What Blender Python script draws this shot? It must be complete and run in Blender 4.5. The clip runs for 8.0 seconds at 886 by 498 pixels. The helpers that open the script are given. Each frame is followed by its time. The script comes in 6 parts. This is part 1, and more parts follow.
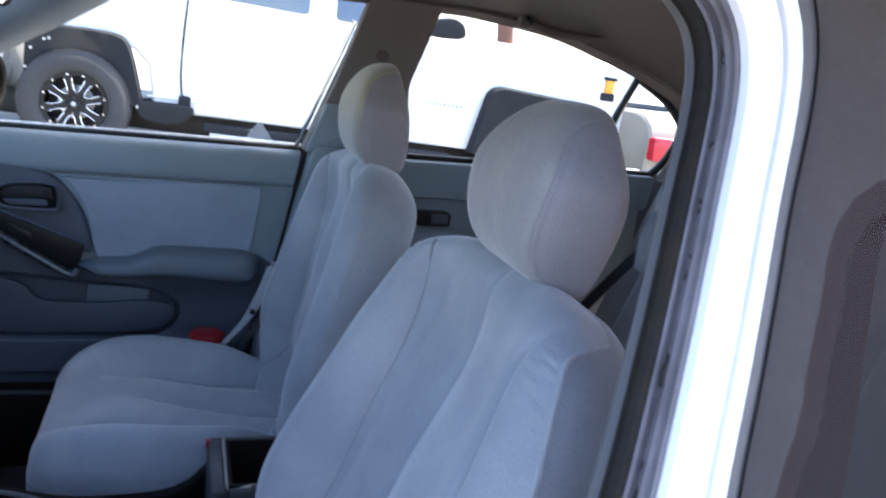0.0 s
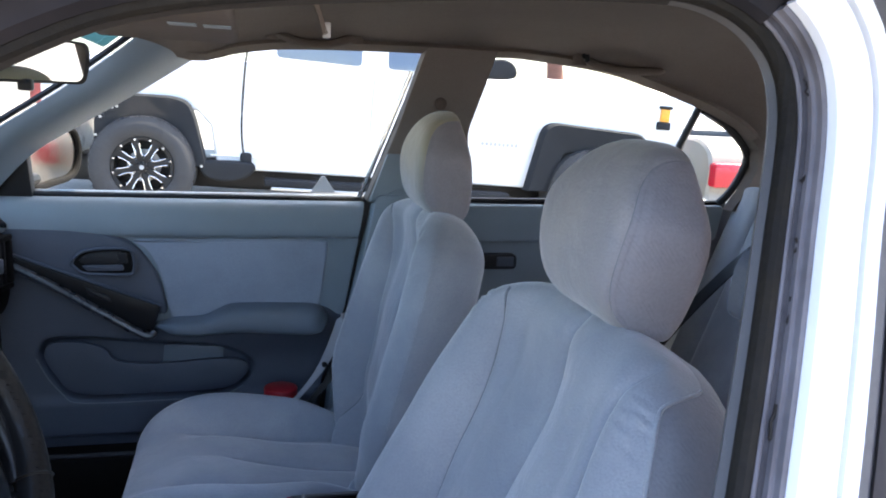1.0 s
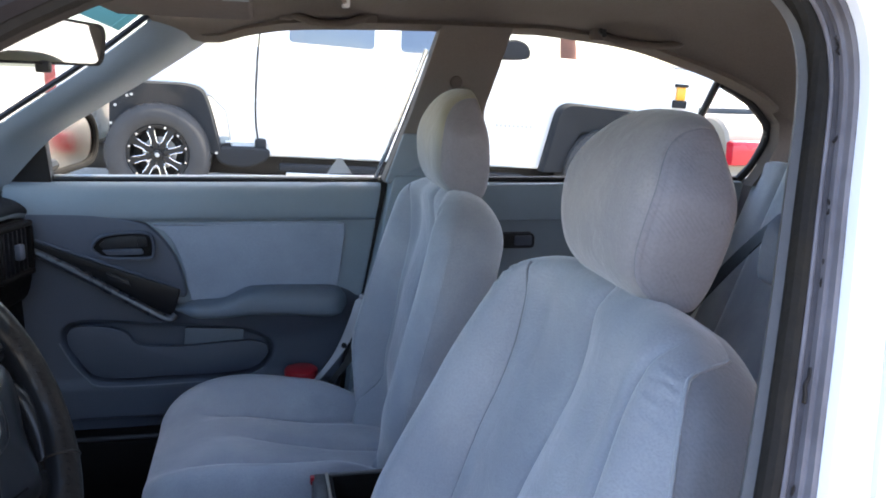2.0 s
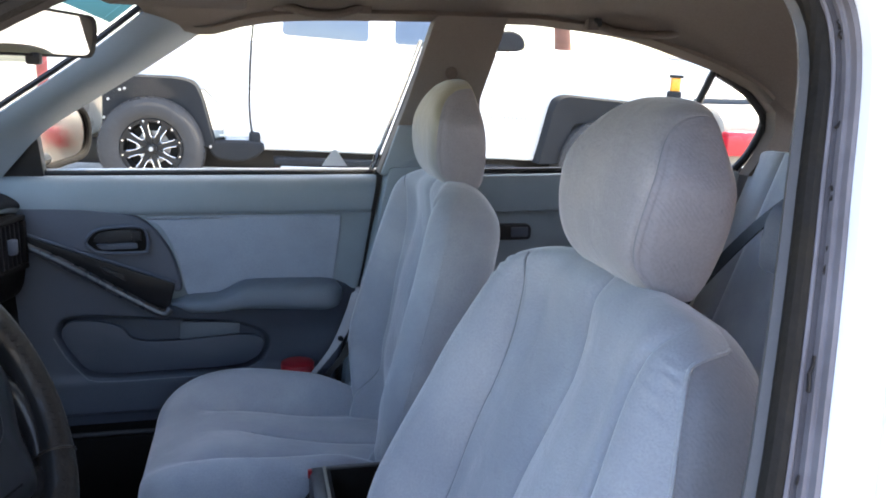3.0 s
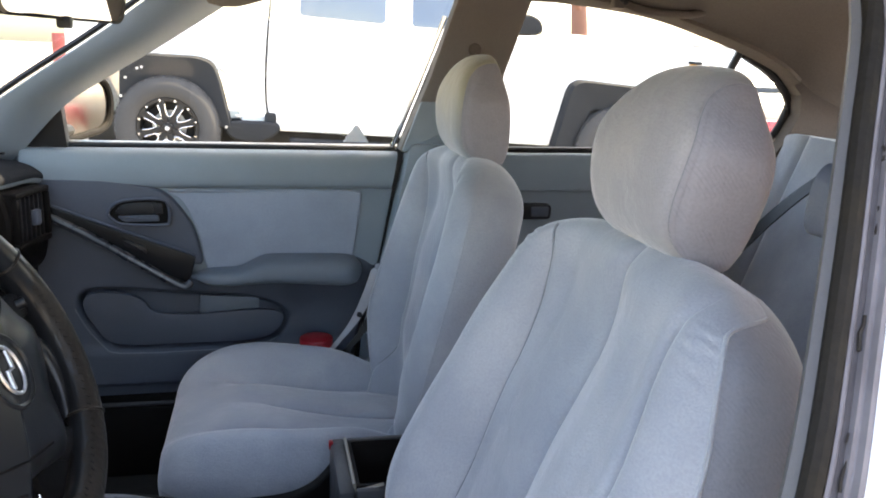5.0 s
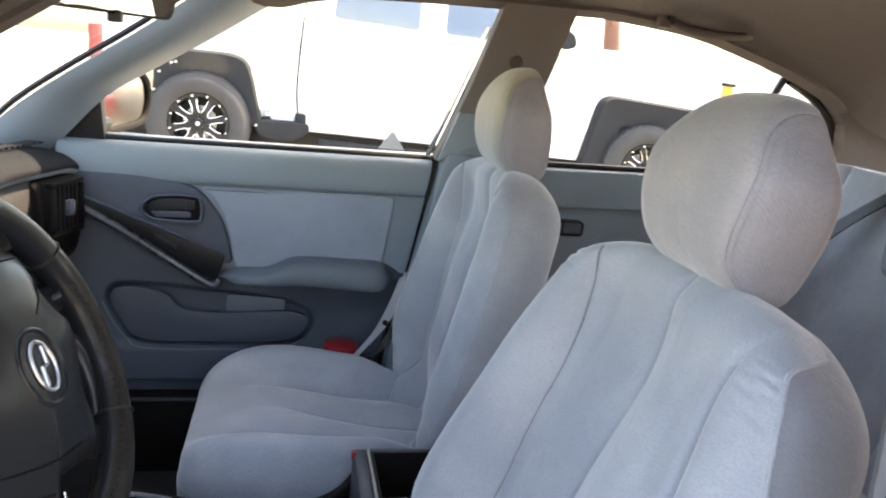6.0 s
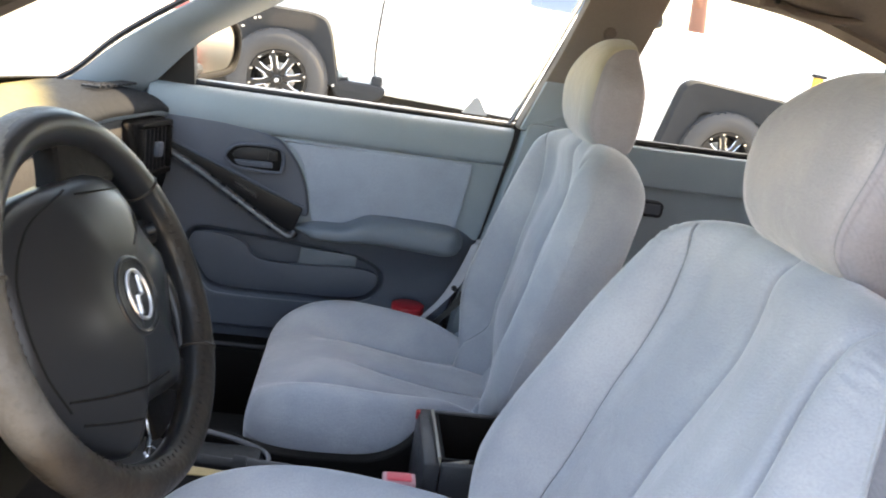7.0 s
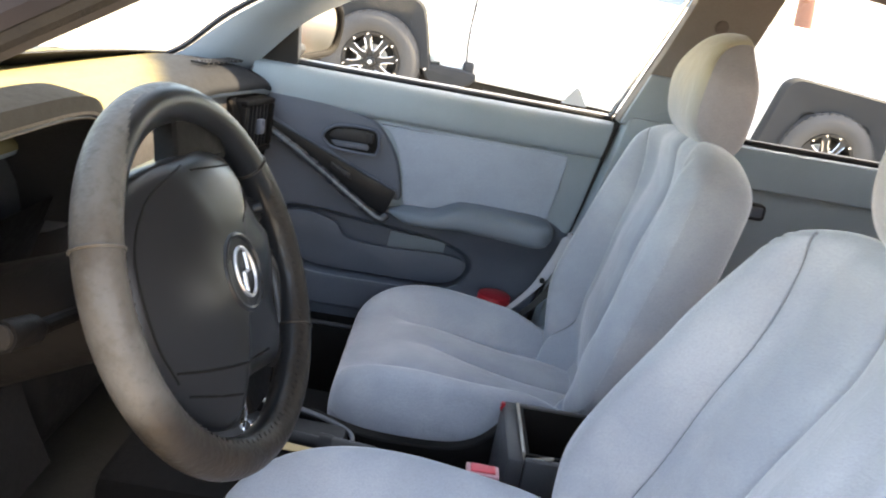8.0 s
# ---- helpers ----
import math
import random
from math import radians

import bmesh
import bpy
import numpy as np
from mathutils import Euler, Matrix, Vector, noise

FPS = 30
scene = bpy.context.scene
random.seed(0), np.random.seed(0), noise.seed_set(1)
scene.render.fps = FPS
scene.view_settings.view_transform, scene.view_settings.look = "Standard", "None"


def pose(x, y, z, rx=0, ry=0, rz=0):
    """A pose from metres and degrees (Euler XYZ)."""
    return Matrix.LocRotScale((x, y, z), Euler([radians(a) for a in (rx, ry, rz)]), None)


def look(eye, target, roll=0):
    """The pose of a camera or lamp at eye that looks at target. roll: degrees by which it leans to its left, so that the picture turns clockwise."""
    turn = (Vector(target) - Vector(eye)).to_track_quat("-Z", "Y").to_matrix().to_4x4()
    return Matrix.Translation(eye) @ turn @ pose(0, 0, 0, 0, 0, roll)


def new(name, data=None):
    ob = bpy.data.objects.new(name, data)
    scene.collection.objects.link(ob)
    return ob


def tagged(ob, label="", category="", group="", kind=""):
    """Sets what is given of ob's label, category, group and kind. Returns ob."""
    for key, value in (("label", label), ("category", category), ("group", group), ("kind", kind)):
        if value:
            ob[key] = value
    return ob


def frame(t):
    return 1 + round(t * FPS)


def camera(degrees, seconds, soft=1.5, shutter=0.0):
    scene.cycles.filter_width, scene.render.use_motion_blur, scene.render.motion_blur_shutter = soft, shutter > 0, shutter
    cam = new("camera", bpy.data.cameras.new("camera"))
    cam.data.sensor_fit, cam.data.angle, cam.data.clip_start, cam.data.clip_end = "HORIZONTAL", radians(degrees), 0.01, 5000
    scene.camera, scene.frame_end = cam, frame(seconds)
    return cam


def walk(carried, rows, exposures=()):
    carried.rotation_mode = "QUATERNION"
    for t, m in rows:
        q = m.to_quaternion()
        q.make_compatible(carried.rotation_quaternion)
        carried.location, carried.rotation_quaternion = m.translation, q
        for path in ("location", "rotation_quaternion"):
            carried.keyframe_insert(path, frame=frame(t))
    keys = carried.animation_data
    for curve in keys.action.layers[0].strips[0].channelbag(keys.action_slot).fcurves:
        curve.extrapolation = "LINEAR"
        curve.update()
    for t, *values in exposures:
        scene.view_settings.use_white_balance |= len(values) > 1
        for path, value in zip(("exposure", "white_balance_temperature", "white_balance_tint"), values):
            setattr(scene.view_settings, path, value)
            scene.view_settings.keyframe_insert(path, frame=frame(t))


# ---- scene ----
import functools

# The camera and its walk.
cam = camera(58.2, 8.0, soft=1.9, shutter=0.5)
PATH = [
    (0, (-0.316, -1.06, 1.193), (0.314, 0.782, 0.734), 7.1),
    (0.5, (-0.326, -1.05, 1.202), (0.213, 0.834, 0.801), 4.5),
    (1, (-0.327, -1.045, 1.2), (0.156, 0.859, 0.825), 3.0),
    (1.5, (-0.332, -1.044, 1.194), (0.114, 0.866, 0.798), 2.1),
    (3, (-0.332, -1.034, 1.186), (0.125, 0.864, 0.753), 1.6),
    (3.5, (-0.339, -1.035, 1.188), (0.115, 0.869, 0.776), 1.7),
    (4, (-0.341, -1.032, 1.181), (0.099, 0.871, 0.75), 1.3),
    (4.5, (-0.343, -1.036, 1.166), (0.086, 0.859, 0.694), 1.8),
    (6, (-0.371, -1.008, 1.169), (0.012, 0.903, 0.717), 5.2),
    (6.5, (-0.381, -1.001, 1.155), (-0.084, 0.914, 0.66), 7.6),
    (7, (-0.396, -1.0, 1.152), (-0.157, 0.913, 0.617), 8.8),
    (7.5, (-0.407, -0.998, 1.16), (-0.267, 0.914, 0.591), 9.7),
    (8, (-0.419, -0.987, 1.15), (-0.369, 0.921, 0.551), 10.6),
]
walk(cam, [(t, look(eye, target, roll)) for t, eye, target, roll in PATH],
     [(0.0, 2.51, 6050, 14), (1.0, 2.55, 6350, 13), (3.5, 2.90, 7000, 13), (4.5, 3.02, 7700, 13), (6.0, 3.26, 8250, 13), (8.0, 3.66, 8550, 13)])

# ---- world, sun, exposure ----
SUN_TO = Vector((0.62, 0.15, 1.0)).normalized()
world = bpy.data.worlds.new("sky")
scene.world = world
world.use_nodes = True
wn = world.node_tree
wn.nodes.clear()
w_out = wn.nodes.new("ShaderNodeOutputWorld")
w_bg = wn.nodes.new("ShaderNodeBackground")
w_sky = wn.nodes.new("ShaderNodeTexSky")
w_sky.sky_type = "NISHITA"
w_sky.sun_disc = False
w_sky.sun_elevation = math.asin(SUN_TO.z)
w_sky.sun_rotation = math.atan2(SUN_TO.x, SUN_TO.y)
w_sky.dust_density = 2.5
w_bg.inputs["Strength"].default_value = 0.15
wn.links.new(w_sky.outputs[0], w_bg.inputs[0])
wn.links.new(w_bg.outputs[0], w_out.inputs[0])
sun = new("sun", bpy.data.lights.new("sun", "SUN"))
sun.data.energy = 3.6
sun.data.angle = radians(0.55)
sun.data.color = (1.0, 0.88, 0.68)
sun.matrix_world = look((0, 0, 12), Vector((0, 0, 12)) - SUN_TO)


# ---- materials ----
def material(name, base, rough=0.6, metal=0.0, grain=0.0, scale=60.0, depth=0.0, stain=0.0, stain_scale=4.0,
             stain_to=None, sheen=0.0, coat=0.0, spec=0.5, stretch=None, bump_scale=None, per_object=0.0, crease=0.0):
    """A surface with colour variation at two scales and fine relief."""
    m = bpy.data.materials.new(name)
    m.use_nodes = True
    nt = m.node_tree
    bsdf = nt.nodes["Principled BSDF"]
    bsdf.inputs["Roughness"].default_value = rough
    bsdf.inputs["Metallic"].default_value = metal
    bsdf.inputs["Sheen Weight"].default_value = sheen
    bsdf.inputs["Sheen Roughness"].default_value = 0.38
    bsdf.inputs["Coat Weight"].default_value = coat
    bsdf.inputs["Specular IOR Level"].default_value = spec
    coord = nt.nodes.new("ShaderNodeTexCoord")
    src = coord.outputs["Object"]
    if stretch:
        mp = nt.nodes.new("ShaderNodeMapping")
        mp.inputs["Scale"].default_value = stretch
        nt.links.new(src, mp.inputs[0])
        src = mp.outputs[0]
    col = nt.nodes.new("ShaderNodeRGB")
    col.outputs[0].default_value = (*base, 1)
    colour = col.outputs[0]

    def mixed(fac, other, a):
        mx = nt.nodes.new("ShaderNodeMix")
        mx.data_type = "RGBA"
        nt.links.new(fac, mx.inputs[0])
        nt.links.new(a, mx.inputs[6])
        mx.inputs[7].default_value = (*other, 1)
        return mx.outputs[2]

    def cloud(sc, lo, hi, top, detail=4.0):
        n = nt.nodes.new("ShaderNodeTexNoise")
        n.inputs["Scale"].default_value = sc
        n.inputs["Detail"].default_value = detail
        nt.links.new(src, n.inputs["Vector"])
        r = nt.nodes.new("ShaderNodeMapRange")
        r.inputs[1].default_value = lo
        r.inputs[2].default_value = hi
        r.inputs[4].default_value = top
        nt.links.new(n.outputs[0], r.inputs[0])
        return r.outputs[0]

    if stain:
        other = stain_to or tuple(c * 0.6 for c in base)
        colour = mixed(cloud(stain_scale, 0.42, 0.72, stain), other, colour)
    if grain:
        colour = mixed(cloud(scale, 0.35, 0.75, grain, 2.0), tuple(c * 0.55 for c in base), colour)
        r2 = nt.nodes.new("ShaderNodeMath")
        r2.operation = "MULTIPLY_ADD"
        nt.links.new(cloud(scale * 0.3, 0.3, 0.7, 1.0), r2.inputs[0])
        r2.inputs[1].default_value = 0.12
        r2.inputs[2].default_value = max(rough - 0.06, 0.02)
        nt.links.new(r2.outputs[0], bsdf.inputs["Roughness"])
    if per_object:
        oi = nt.nodes.new("ShaderNodeObjectInfo")
        mul = nt.nodes.new("ShaderNodeMath")
        mul.operation = "MULTIPLY"
        mul.inputs[1].default_value = per_object
        nt.links.new(oi.outputs["Random"], mul.inputs[0])
        colour = mixed(mul.outputs[0], tuple(c * 0.5 for c in base), colour)
    nt.links.new(colour, bsdf.inputs["Base Color"])
    if depth:
        n = nt.nodes.new("ShaderNodeTexNoise")
        n.inputs["Scale"].default_value = bump_scale or scale
        n.inputs["Detail"].default_value = 3.0
        nt.links.new(src, n.inputs["Vector"])
        b = nt.nodes.new("ShaderNodeBump")
        b.inputs["Strength"].default_value = depth
        b.inputs["Distance"].default_value = 0.002
        nt.links.new(n.outputs[0], b.inputs["Height"])
        nt.links.new(b.outputs[0], bsdf.inputs["Normal"])
        if crease:
            # Soft folds and pressed places in a stretched cover.
            n2 = nt.nodes.new("ShaderNodeTexNoise")
            n2.inputs["Scale"].default_value = 26
            n2.inputs["Detail"].default_value = 3.0
            n2.inputs["Distortion"].default_value = 0.3
            nt.links.new(src, n2.inputs["Vector"])
            b2 = nt.nodes.new("ShaderNodeBump")
            b2.inputs["Strength"].default_value = crease
            b2.inputs["Distance"].default_value = 0.008
            nt.links.new(n2.outputs[0], b2.inputs["Height"])
            nt.links.new(b2.outputs[0], b.inputs["Normal"])
    return m


def glass_material(name, tint=(1, 1, 1), rough=0.0, mirror=0.08):
    """Thin pane: mostly clear, with a faint reflection."""
    m = bpy.data.materials.new(name)
    m.use_nodes = True
    nt = m.node_tree
    nt.nodes.clear()
    o = nt.nodes.new("ShaderNodeOutputMaterial")
    tr = nt.nodes.new("ShaderNodeBsdfTransparent")
    gl = nt.nodes.new("ShaderNodeBsdfGlossy")
    mx = nt.nodes.new("ShaderNodeMixShader")
    tr.inputs[0].default_value = (*tint, 1)
    gl.inputs["Roughness"].default_value = rough
    mx.inputs[0].default_value = mirror
    nt.links.new(tr.outputs[0], mx.inputs[1])
    nt.links.new(gl.outputs[0], mx.inputs[2])
    nt.links.new(mx.outputs[0], o.inputs[0])
    return m


VELOUR = material("velour", (0.316, 0.333, 0.368), 0.95, grain=0.24, scale=420, depth=0.35, stain=0.8, stain_scale=11,
                  stain_to=(0.408, 0.418, 0.440), sheen=0.65, spec=0.15, crease=0.26)
VELOUR_HEAD = material("velour_headrest", (0.325, 0.315, 0.33), 0.95, grain=0.22, scale=420, depth=0.35, stain=0.8, stain_scale=14,
                       stain_to=(0.41, 0.385, 0.37), sheen=0.6, spec=0.15, crease=0.5)
# Side cloth of the headrests, made paler for the light they catch higher up.
LIT_SIDE = material("lit_side_cloth", (0.30, 0.288, 0.312), 0.92, grain=0.22, scale=330, depth=0.3, stain=0.6, stain_scale=12, stain_to=(0.37, 0.352, 0.37), sheen=0.4, spec=0.15, crease=0.25)
VELOUR_SIDE = material("woven_side_cloth", (0.258, 0.262, 0.290), 0.9, grain=0.22, scale=330, depth=0.3, stain=0.4, stain_scale=8, stain_to=(0.215, 0.218, 0.243), sheen=0.5, spec=0.15, crease=0.25)


def woven_dashes(m):
    """Short woven dashes in scattered bands over the side cloth."""
    nt = m.node_tree
    bsdf = nt.nodes["Principled BSDF"]
    old = bsdf.inputs["Base Color"].links[0].from_socket
    co = nt.nodes.new("ShaderNodeTexCoord")
    mp = nt.nodes.new("ShaderNodeMapping")
    mp.inputs["Rotation"].default_value = (0.5, 0.6, 0.3)
    nt.links.new(co.outputs["Object"], mp.inputs[0])
    wave = nt.nodes.new("ShaderNodeTexWave")
    wave.inputs["Scale"].default_value = 95
    wave.inputs["Distortion"].default_value = 1.2
    nz = nt.nodes.new("ShaderNodeTexNoise")
    nz.inputs["Scale"].default_value = 60
    nz.inputs["Detail"].default_value = 0
    for n in (wave, nz):
        nt.links.new(mp.outputs[0], n.inputs["Vector"])
    r1 = nt.nodes.new("ShaderNodeMapRange")
    r1.inputs[1].default_value = 0.55
    r1.inputs[2].default_value = 0.85
    r2 = nt.nodes.new("ShaderNodeMapRange")
    r2.inputs[1].default_value = 0.55
    r2.inputs[2].default_value = 0.62
    r2.inputs[4].default_value = 0.14
    nt.links.new(wave.outputs[1], r1.inputs[0])
    nt.links.new(nz.outputs[0], r2.inputs[0])
    mul = nt.nodes.new("ShaderNodeMath")
    mul.operation = "MULTIPLY"
    nt.links.new(r1.outputs[0], mul.inputs[0])
    nt.links.new(r2.outputs[0], mul.inputs[1])
    mx = nt.nodes.new("ShaderNodeMix")
    mx.data_type = "RGBA"
    mx.inputs[7].default_value = (0.13, 0.135, 0.17, 1)
    nt.links.new(mul.outputs[0], mx.inputs[0])
    nt.links.new(old, mx.inputs[6])
    nt.links.new(mx.outputs[2], bsdf.inputs["Base Color"])


woven_dashes(VELOUR_SIDE)
woven_dashes(LIT_SIDE)


def yellow_top_velour():
    """Headrest velour, yellower towards its upper front."""
    m = material("yellow_top_velour", (0.29, 0.305, 0.33), 0.95, grain=0.22, scale=420, depth=0.35, stain=0.5, stain_scale=9, stain_to=(0.36, 0.365, 0.37), sheen=0.5, spec=0.15, crease=0.4)
    nt = m.node_tree
    bsdf = nt.nodes["Principled BSDF"]
    old = bsdf.inputs["Base Color"].links[0].from_socket
    co = nt.nodes.new("ShaderNodeTexCoord")
    dot = nt.nodes.new("ShaderNodeVectorMath")
    dot.operation = "DOT_PRODUCT"
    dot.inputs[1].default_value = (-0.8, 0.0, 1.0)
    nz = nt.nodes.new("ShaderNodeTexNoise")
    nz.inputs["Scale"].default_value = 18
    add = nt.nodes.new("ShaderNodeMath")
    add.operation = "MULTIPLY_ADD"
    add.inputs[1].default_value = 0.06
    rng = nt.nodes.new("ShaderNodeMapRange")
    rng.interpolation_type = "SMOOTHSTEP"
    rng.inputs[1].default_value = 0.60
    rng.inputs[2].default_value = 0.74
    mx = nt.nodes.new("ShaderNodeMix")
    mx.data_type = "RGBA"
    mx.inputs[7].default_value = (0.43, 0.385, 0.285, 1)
    nt.links.new(co.outputs["Object"], dot.inputs[0])
    nt.links.new(co.outputs["Object"], nz.inputs["Vector"])
    nt.links.new(nz.outputs[0], add.inputs[0])
    nt.links.new(dot.outputs["Value"], add.inputs[2])
    nt.links.new(add.outputs[0], rng.inputs[0])
    nt.links.new(rng.outputs[0], mx.inputs[0])
    nt.links.new(old, mx.inputs[6])
    nt.links.new(mx.outputs[2], bsdf.inputs["Base Color"])
    return m


VELOUR_YELLOW = yellow_top_velour()
SEAM = material("seam_thread", (0.19, 0.20, 0.225), 0.9, grain=0.3, scale=300)
TRIM = material("blue_grey_vinyl", (0.22, 0.262, 0.292), 0.55, grain=0.15, scale=500, depth=0.25, stain=0.35, stain_scale=5)
TRIM_MID = material("padded_vinyl", (0.135, 0.16, 0.188), 0.5, grain=0.15, scale=500, depth=0.25, stain=0.35, stain_scale=5)
TRIM_LOW = material("blue_grey_plastic", (0.070, 0.081, 0.106), 0.55, grain=0.2, scale=500, depth=0.25, stain=0.4, stain_scale=5)
TRIM_DARK = material("dark_blue_plastic", (0.075, 0.085, 0.11), 0.5, grain=0.2, scale=400, depth=0.25, stain=0.4)
DOOR_CLOTH = material("door_cloth", (0.315, 0.35, 0.405), 0.95, grain=0.25, scale=380, depth=0.3, stain=0.5, stain_scale=9, sheen=0.4, spec=0.15)
PILLAR = material("pillar_plastic", (0.19, 0.23, 0.27), 0.5, grain=0.12, scale=400, depth=0.15, stain=0.2)
GLOSS_EDGE = material("polished_dark_plastic", (0.03, 0.033, 0.04), 0.3, grain=0.1, scale=200, coat=0.1)
TRIM_GREY = material("grey_trim_plastic", (0.075, 0.073, 0.074), 0.5, grain=0.15, scale=400, depth=0.15, stain=0.3)
CHANNEL = material("dark_channel_rubber", (0.075, 0.073, 0.080), 0.55, grain=0.15, scale=400, depth=0.15, stain=0.3)
HEADLINER = material("headliner_cloth", (0.132, 0.112, 0.100), 0.95, grain=0.3, scale=260, depth=0.3, stain=0.4, stain_scale=3, spec=0.1)
PILLAR_UPPER = material("brown_grey_pillar_plastic", (0.185, 0.166, 0.150), 0.7, grain=0.2, scale=300, depth=0.2, stain=0.3, stain_scale=6, spec=0.2)
BLACK = material("black_plastic", (0.014, 0.014, 0.015), 0.42, spec=0.25, grain=0.3, scale=300, depth=0.2, stain=0.3, stain_to=(0.04, 0.04, 0.045))
SHADED_EDGE = material("shaded_brown_trim", (0.026, 0.023, 0.021), 0.6, spec=0.25, grain=0.2, scale=300, depth=0.2, stain=0.4, stain_to=(0.036, 0.031, 0.027))
SATIN_TRIM = material("satin_grey_trim", (0.11, 0.115, 0.125), 0.3, grain=0.1, scale=200, spec=0.6)
WOODGRAIN = material("dark_trim_strip", (0.008, 0.0085, 0.010), 0.36, grain=0.4, scale=40, stretch=(1, 1, 8), spec=0.2)
RUBBER = material("rubber_seal", (0.014, 0.012, 0.011), 0.75, spec=0.25, grain=0.3, scale=200, depth=0.3, stain=0.5, stain_to=(0.028, 0.022, 0.017))


def worn_leather():
    """Black leather, rubbed grey towards the door side; paler upwards, as light put into the colour."""
    m = material("worn_black_leather", (0.019, 0.016, 0.014), 0.45, spec=0.2, stain=0.6, stain_scale=20, stain_to=(0.018, 0.015, 0.013), grain=0.4, scale=160, depth=0.5)
    nt = m.node_tree
    bsdf = nt.nodes["Principled BSDF"]
    old = bsdf.inputs["Base Color"].links[0].from_socket
    co = nt.nodes.new("ShaderNodeTexCoord")
    sep = nt.nodes.new("ShaderNodeVectorMath")
    sep.operation = "DOT_PRODUCT"
    # The height term paints the lit upper rim and the shaded lower rim.
    sep.inputs[1].default_value = (0.0, 1.0, -0.90)
    nz = nt.nodes.new("ShaderNodeTexNoise")
    nz.inputs["Scale"].default_value = 14
    add = nt.nodes.new("ShaderNodeMath")
    add.operation = "MULTIPLY_ADD"
    add.inputs[1].default_value = 0.24
    rng = nt.nodes.new("ShaderNodeMapRange")
    rng.inputs[1].default_value = -0.10
    rng.inputs[2].default_value = -0.18
    mx = nt.nodes.new("ShaderNodeMix")
    mx.data_type = "RGBA"
    mx.inputs[7].default_value = (0.080, 0.075, 0.069, 1)
    nt.links.new(co.outputs["Object"], sep.inputs[0])
    nt.links.new(co.outputs["Object"], nz.inputs["Vector"])
    nt.links.new(nz.outputs[0], add.inputs[0])
    nt.links.new(sep.outputs["Value"], add.inputs[2])
    nt.links.new(add.outputs[0], rng.inputs[0])
    nt.links.new(rng.outputs[0], mx.inputs[0])
    nt.links.new(old, mx.inputs[6])
    # Cracks and greasy brown patches over the rubbed leather.
    worn = mx.outputs[2]
    for sc, lo, hi, top, tint in ((26, 0.50, 0.68, 0.60, (0.034, 0.027, 0.020)), (120, 0.52, 0.70, 0.45, (0.030, 0.027, 0.024)), (9, 0.52, 0.66, 0.40, (0.050, 0.034, 0.022))):
        n2 = nt.nodes.new("ShaderNodeTexNoise")
        n2.inputs["Scale"].default_value = sc
        n2.inputs["Detail"].default_value = 6
        n2.inputs["Roughness"].default_value = 0.65
        nt.links.new(co.outputs["Object"], n2.inputs["Vector"])
        r2 = nt.nodes.new("ShaderNodeMapRange")
        r2.inputs[1].default_value = lo
        r2.inputs[2].default_value = hi
        r2.inputs[4].default_value = top
        nt.links.new(n2.outputs[0], r2.inputs[0])
        m2 = nt.nodes.new("ShaderNodeMix")
        m2.data_type = "RGBA"
        m2.inputs[7].default_value = (*tint, 1)
        nt.links.new(r2.outputs[0], m2.inputs[0])
        nt.links.new(worn, m2.inputs[6])
        worn = m2.outputs[2]
    nt.links.new(worn, bsdf.inputs["Base Color"])
    return m


LEATHER = worn_leather()
PAD = material("airbag_cover", (0.011, 0.012, 0.014), 0.30, spec=0.28, stain=0.4, stain_to=(0.020, 0.018, 0.017))
CHROME = material("chrome", (0.75, 0.75, 0.76), 0.15, metal=1.0, grain=0.1, scale=90)
SATIN = material("satin_metal", (0.55, 0.55, 0.56), 0.35, metal=0.9, grain=0.1, scale=90)
PAINT = material("white_car_paint", (0.78, 0.79, 0.81), 0.35, grain=0.05, scale=12, stain=0.25, stain_scale=3, stain_to=(0.66, 0.66, 0.68), coat=0.5)
# Near-black base stands in for shade under the roof side; PILLAR_PAINT is paler.
JAMB = material("shaded_jamb_paint", (0.013, 0.012, 0.014), 0.6, grain=0.25, scale=60, depth=0.1, stain=0.6, stain_scale=22, stain_to=(0.026, 0.022, 0.023), spec=0.12)
# Near-black, so that the hood's lip reads as shaded in full sun.
HOOD_LIP = material("shaded_lip_vinyl", (0.0042, 0.0050, 0.0064), 0.8, spec=0.06, grain=0.25, scale=300, depth=0.2)
DASH_FACE = material("dark_grey_dash_face", (0.040, 0.040, 0.043), 0.42, spec=0.3, grain=0.2, scale=350, depth=0.2, stain=0.4, stain_to=(0.028, 0.026, 0.026))
FASCIA = material("black_fascia", (0.009, 0.0082, 0.0080), 0.6, spec=0.08, grain=0.3, scale=300, depth=0.2, stain=0.4, stain_to=(0.011, 0.009, 0.008))


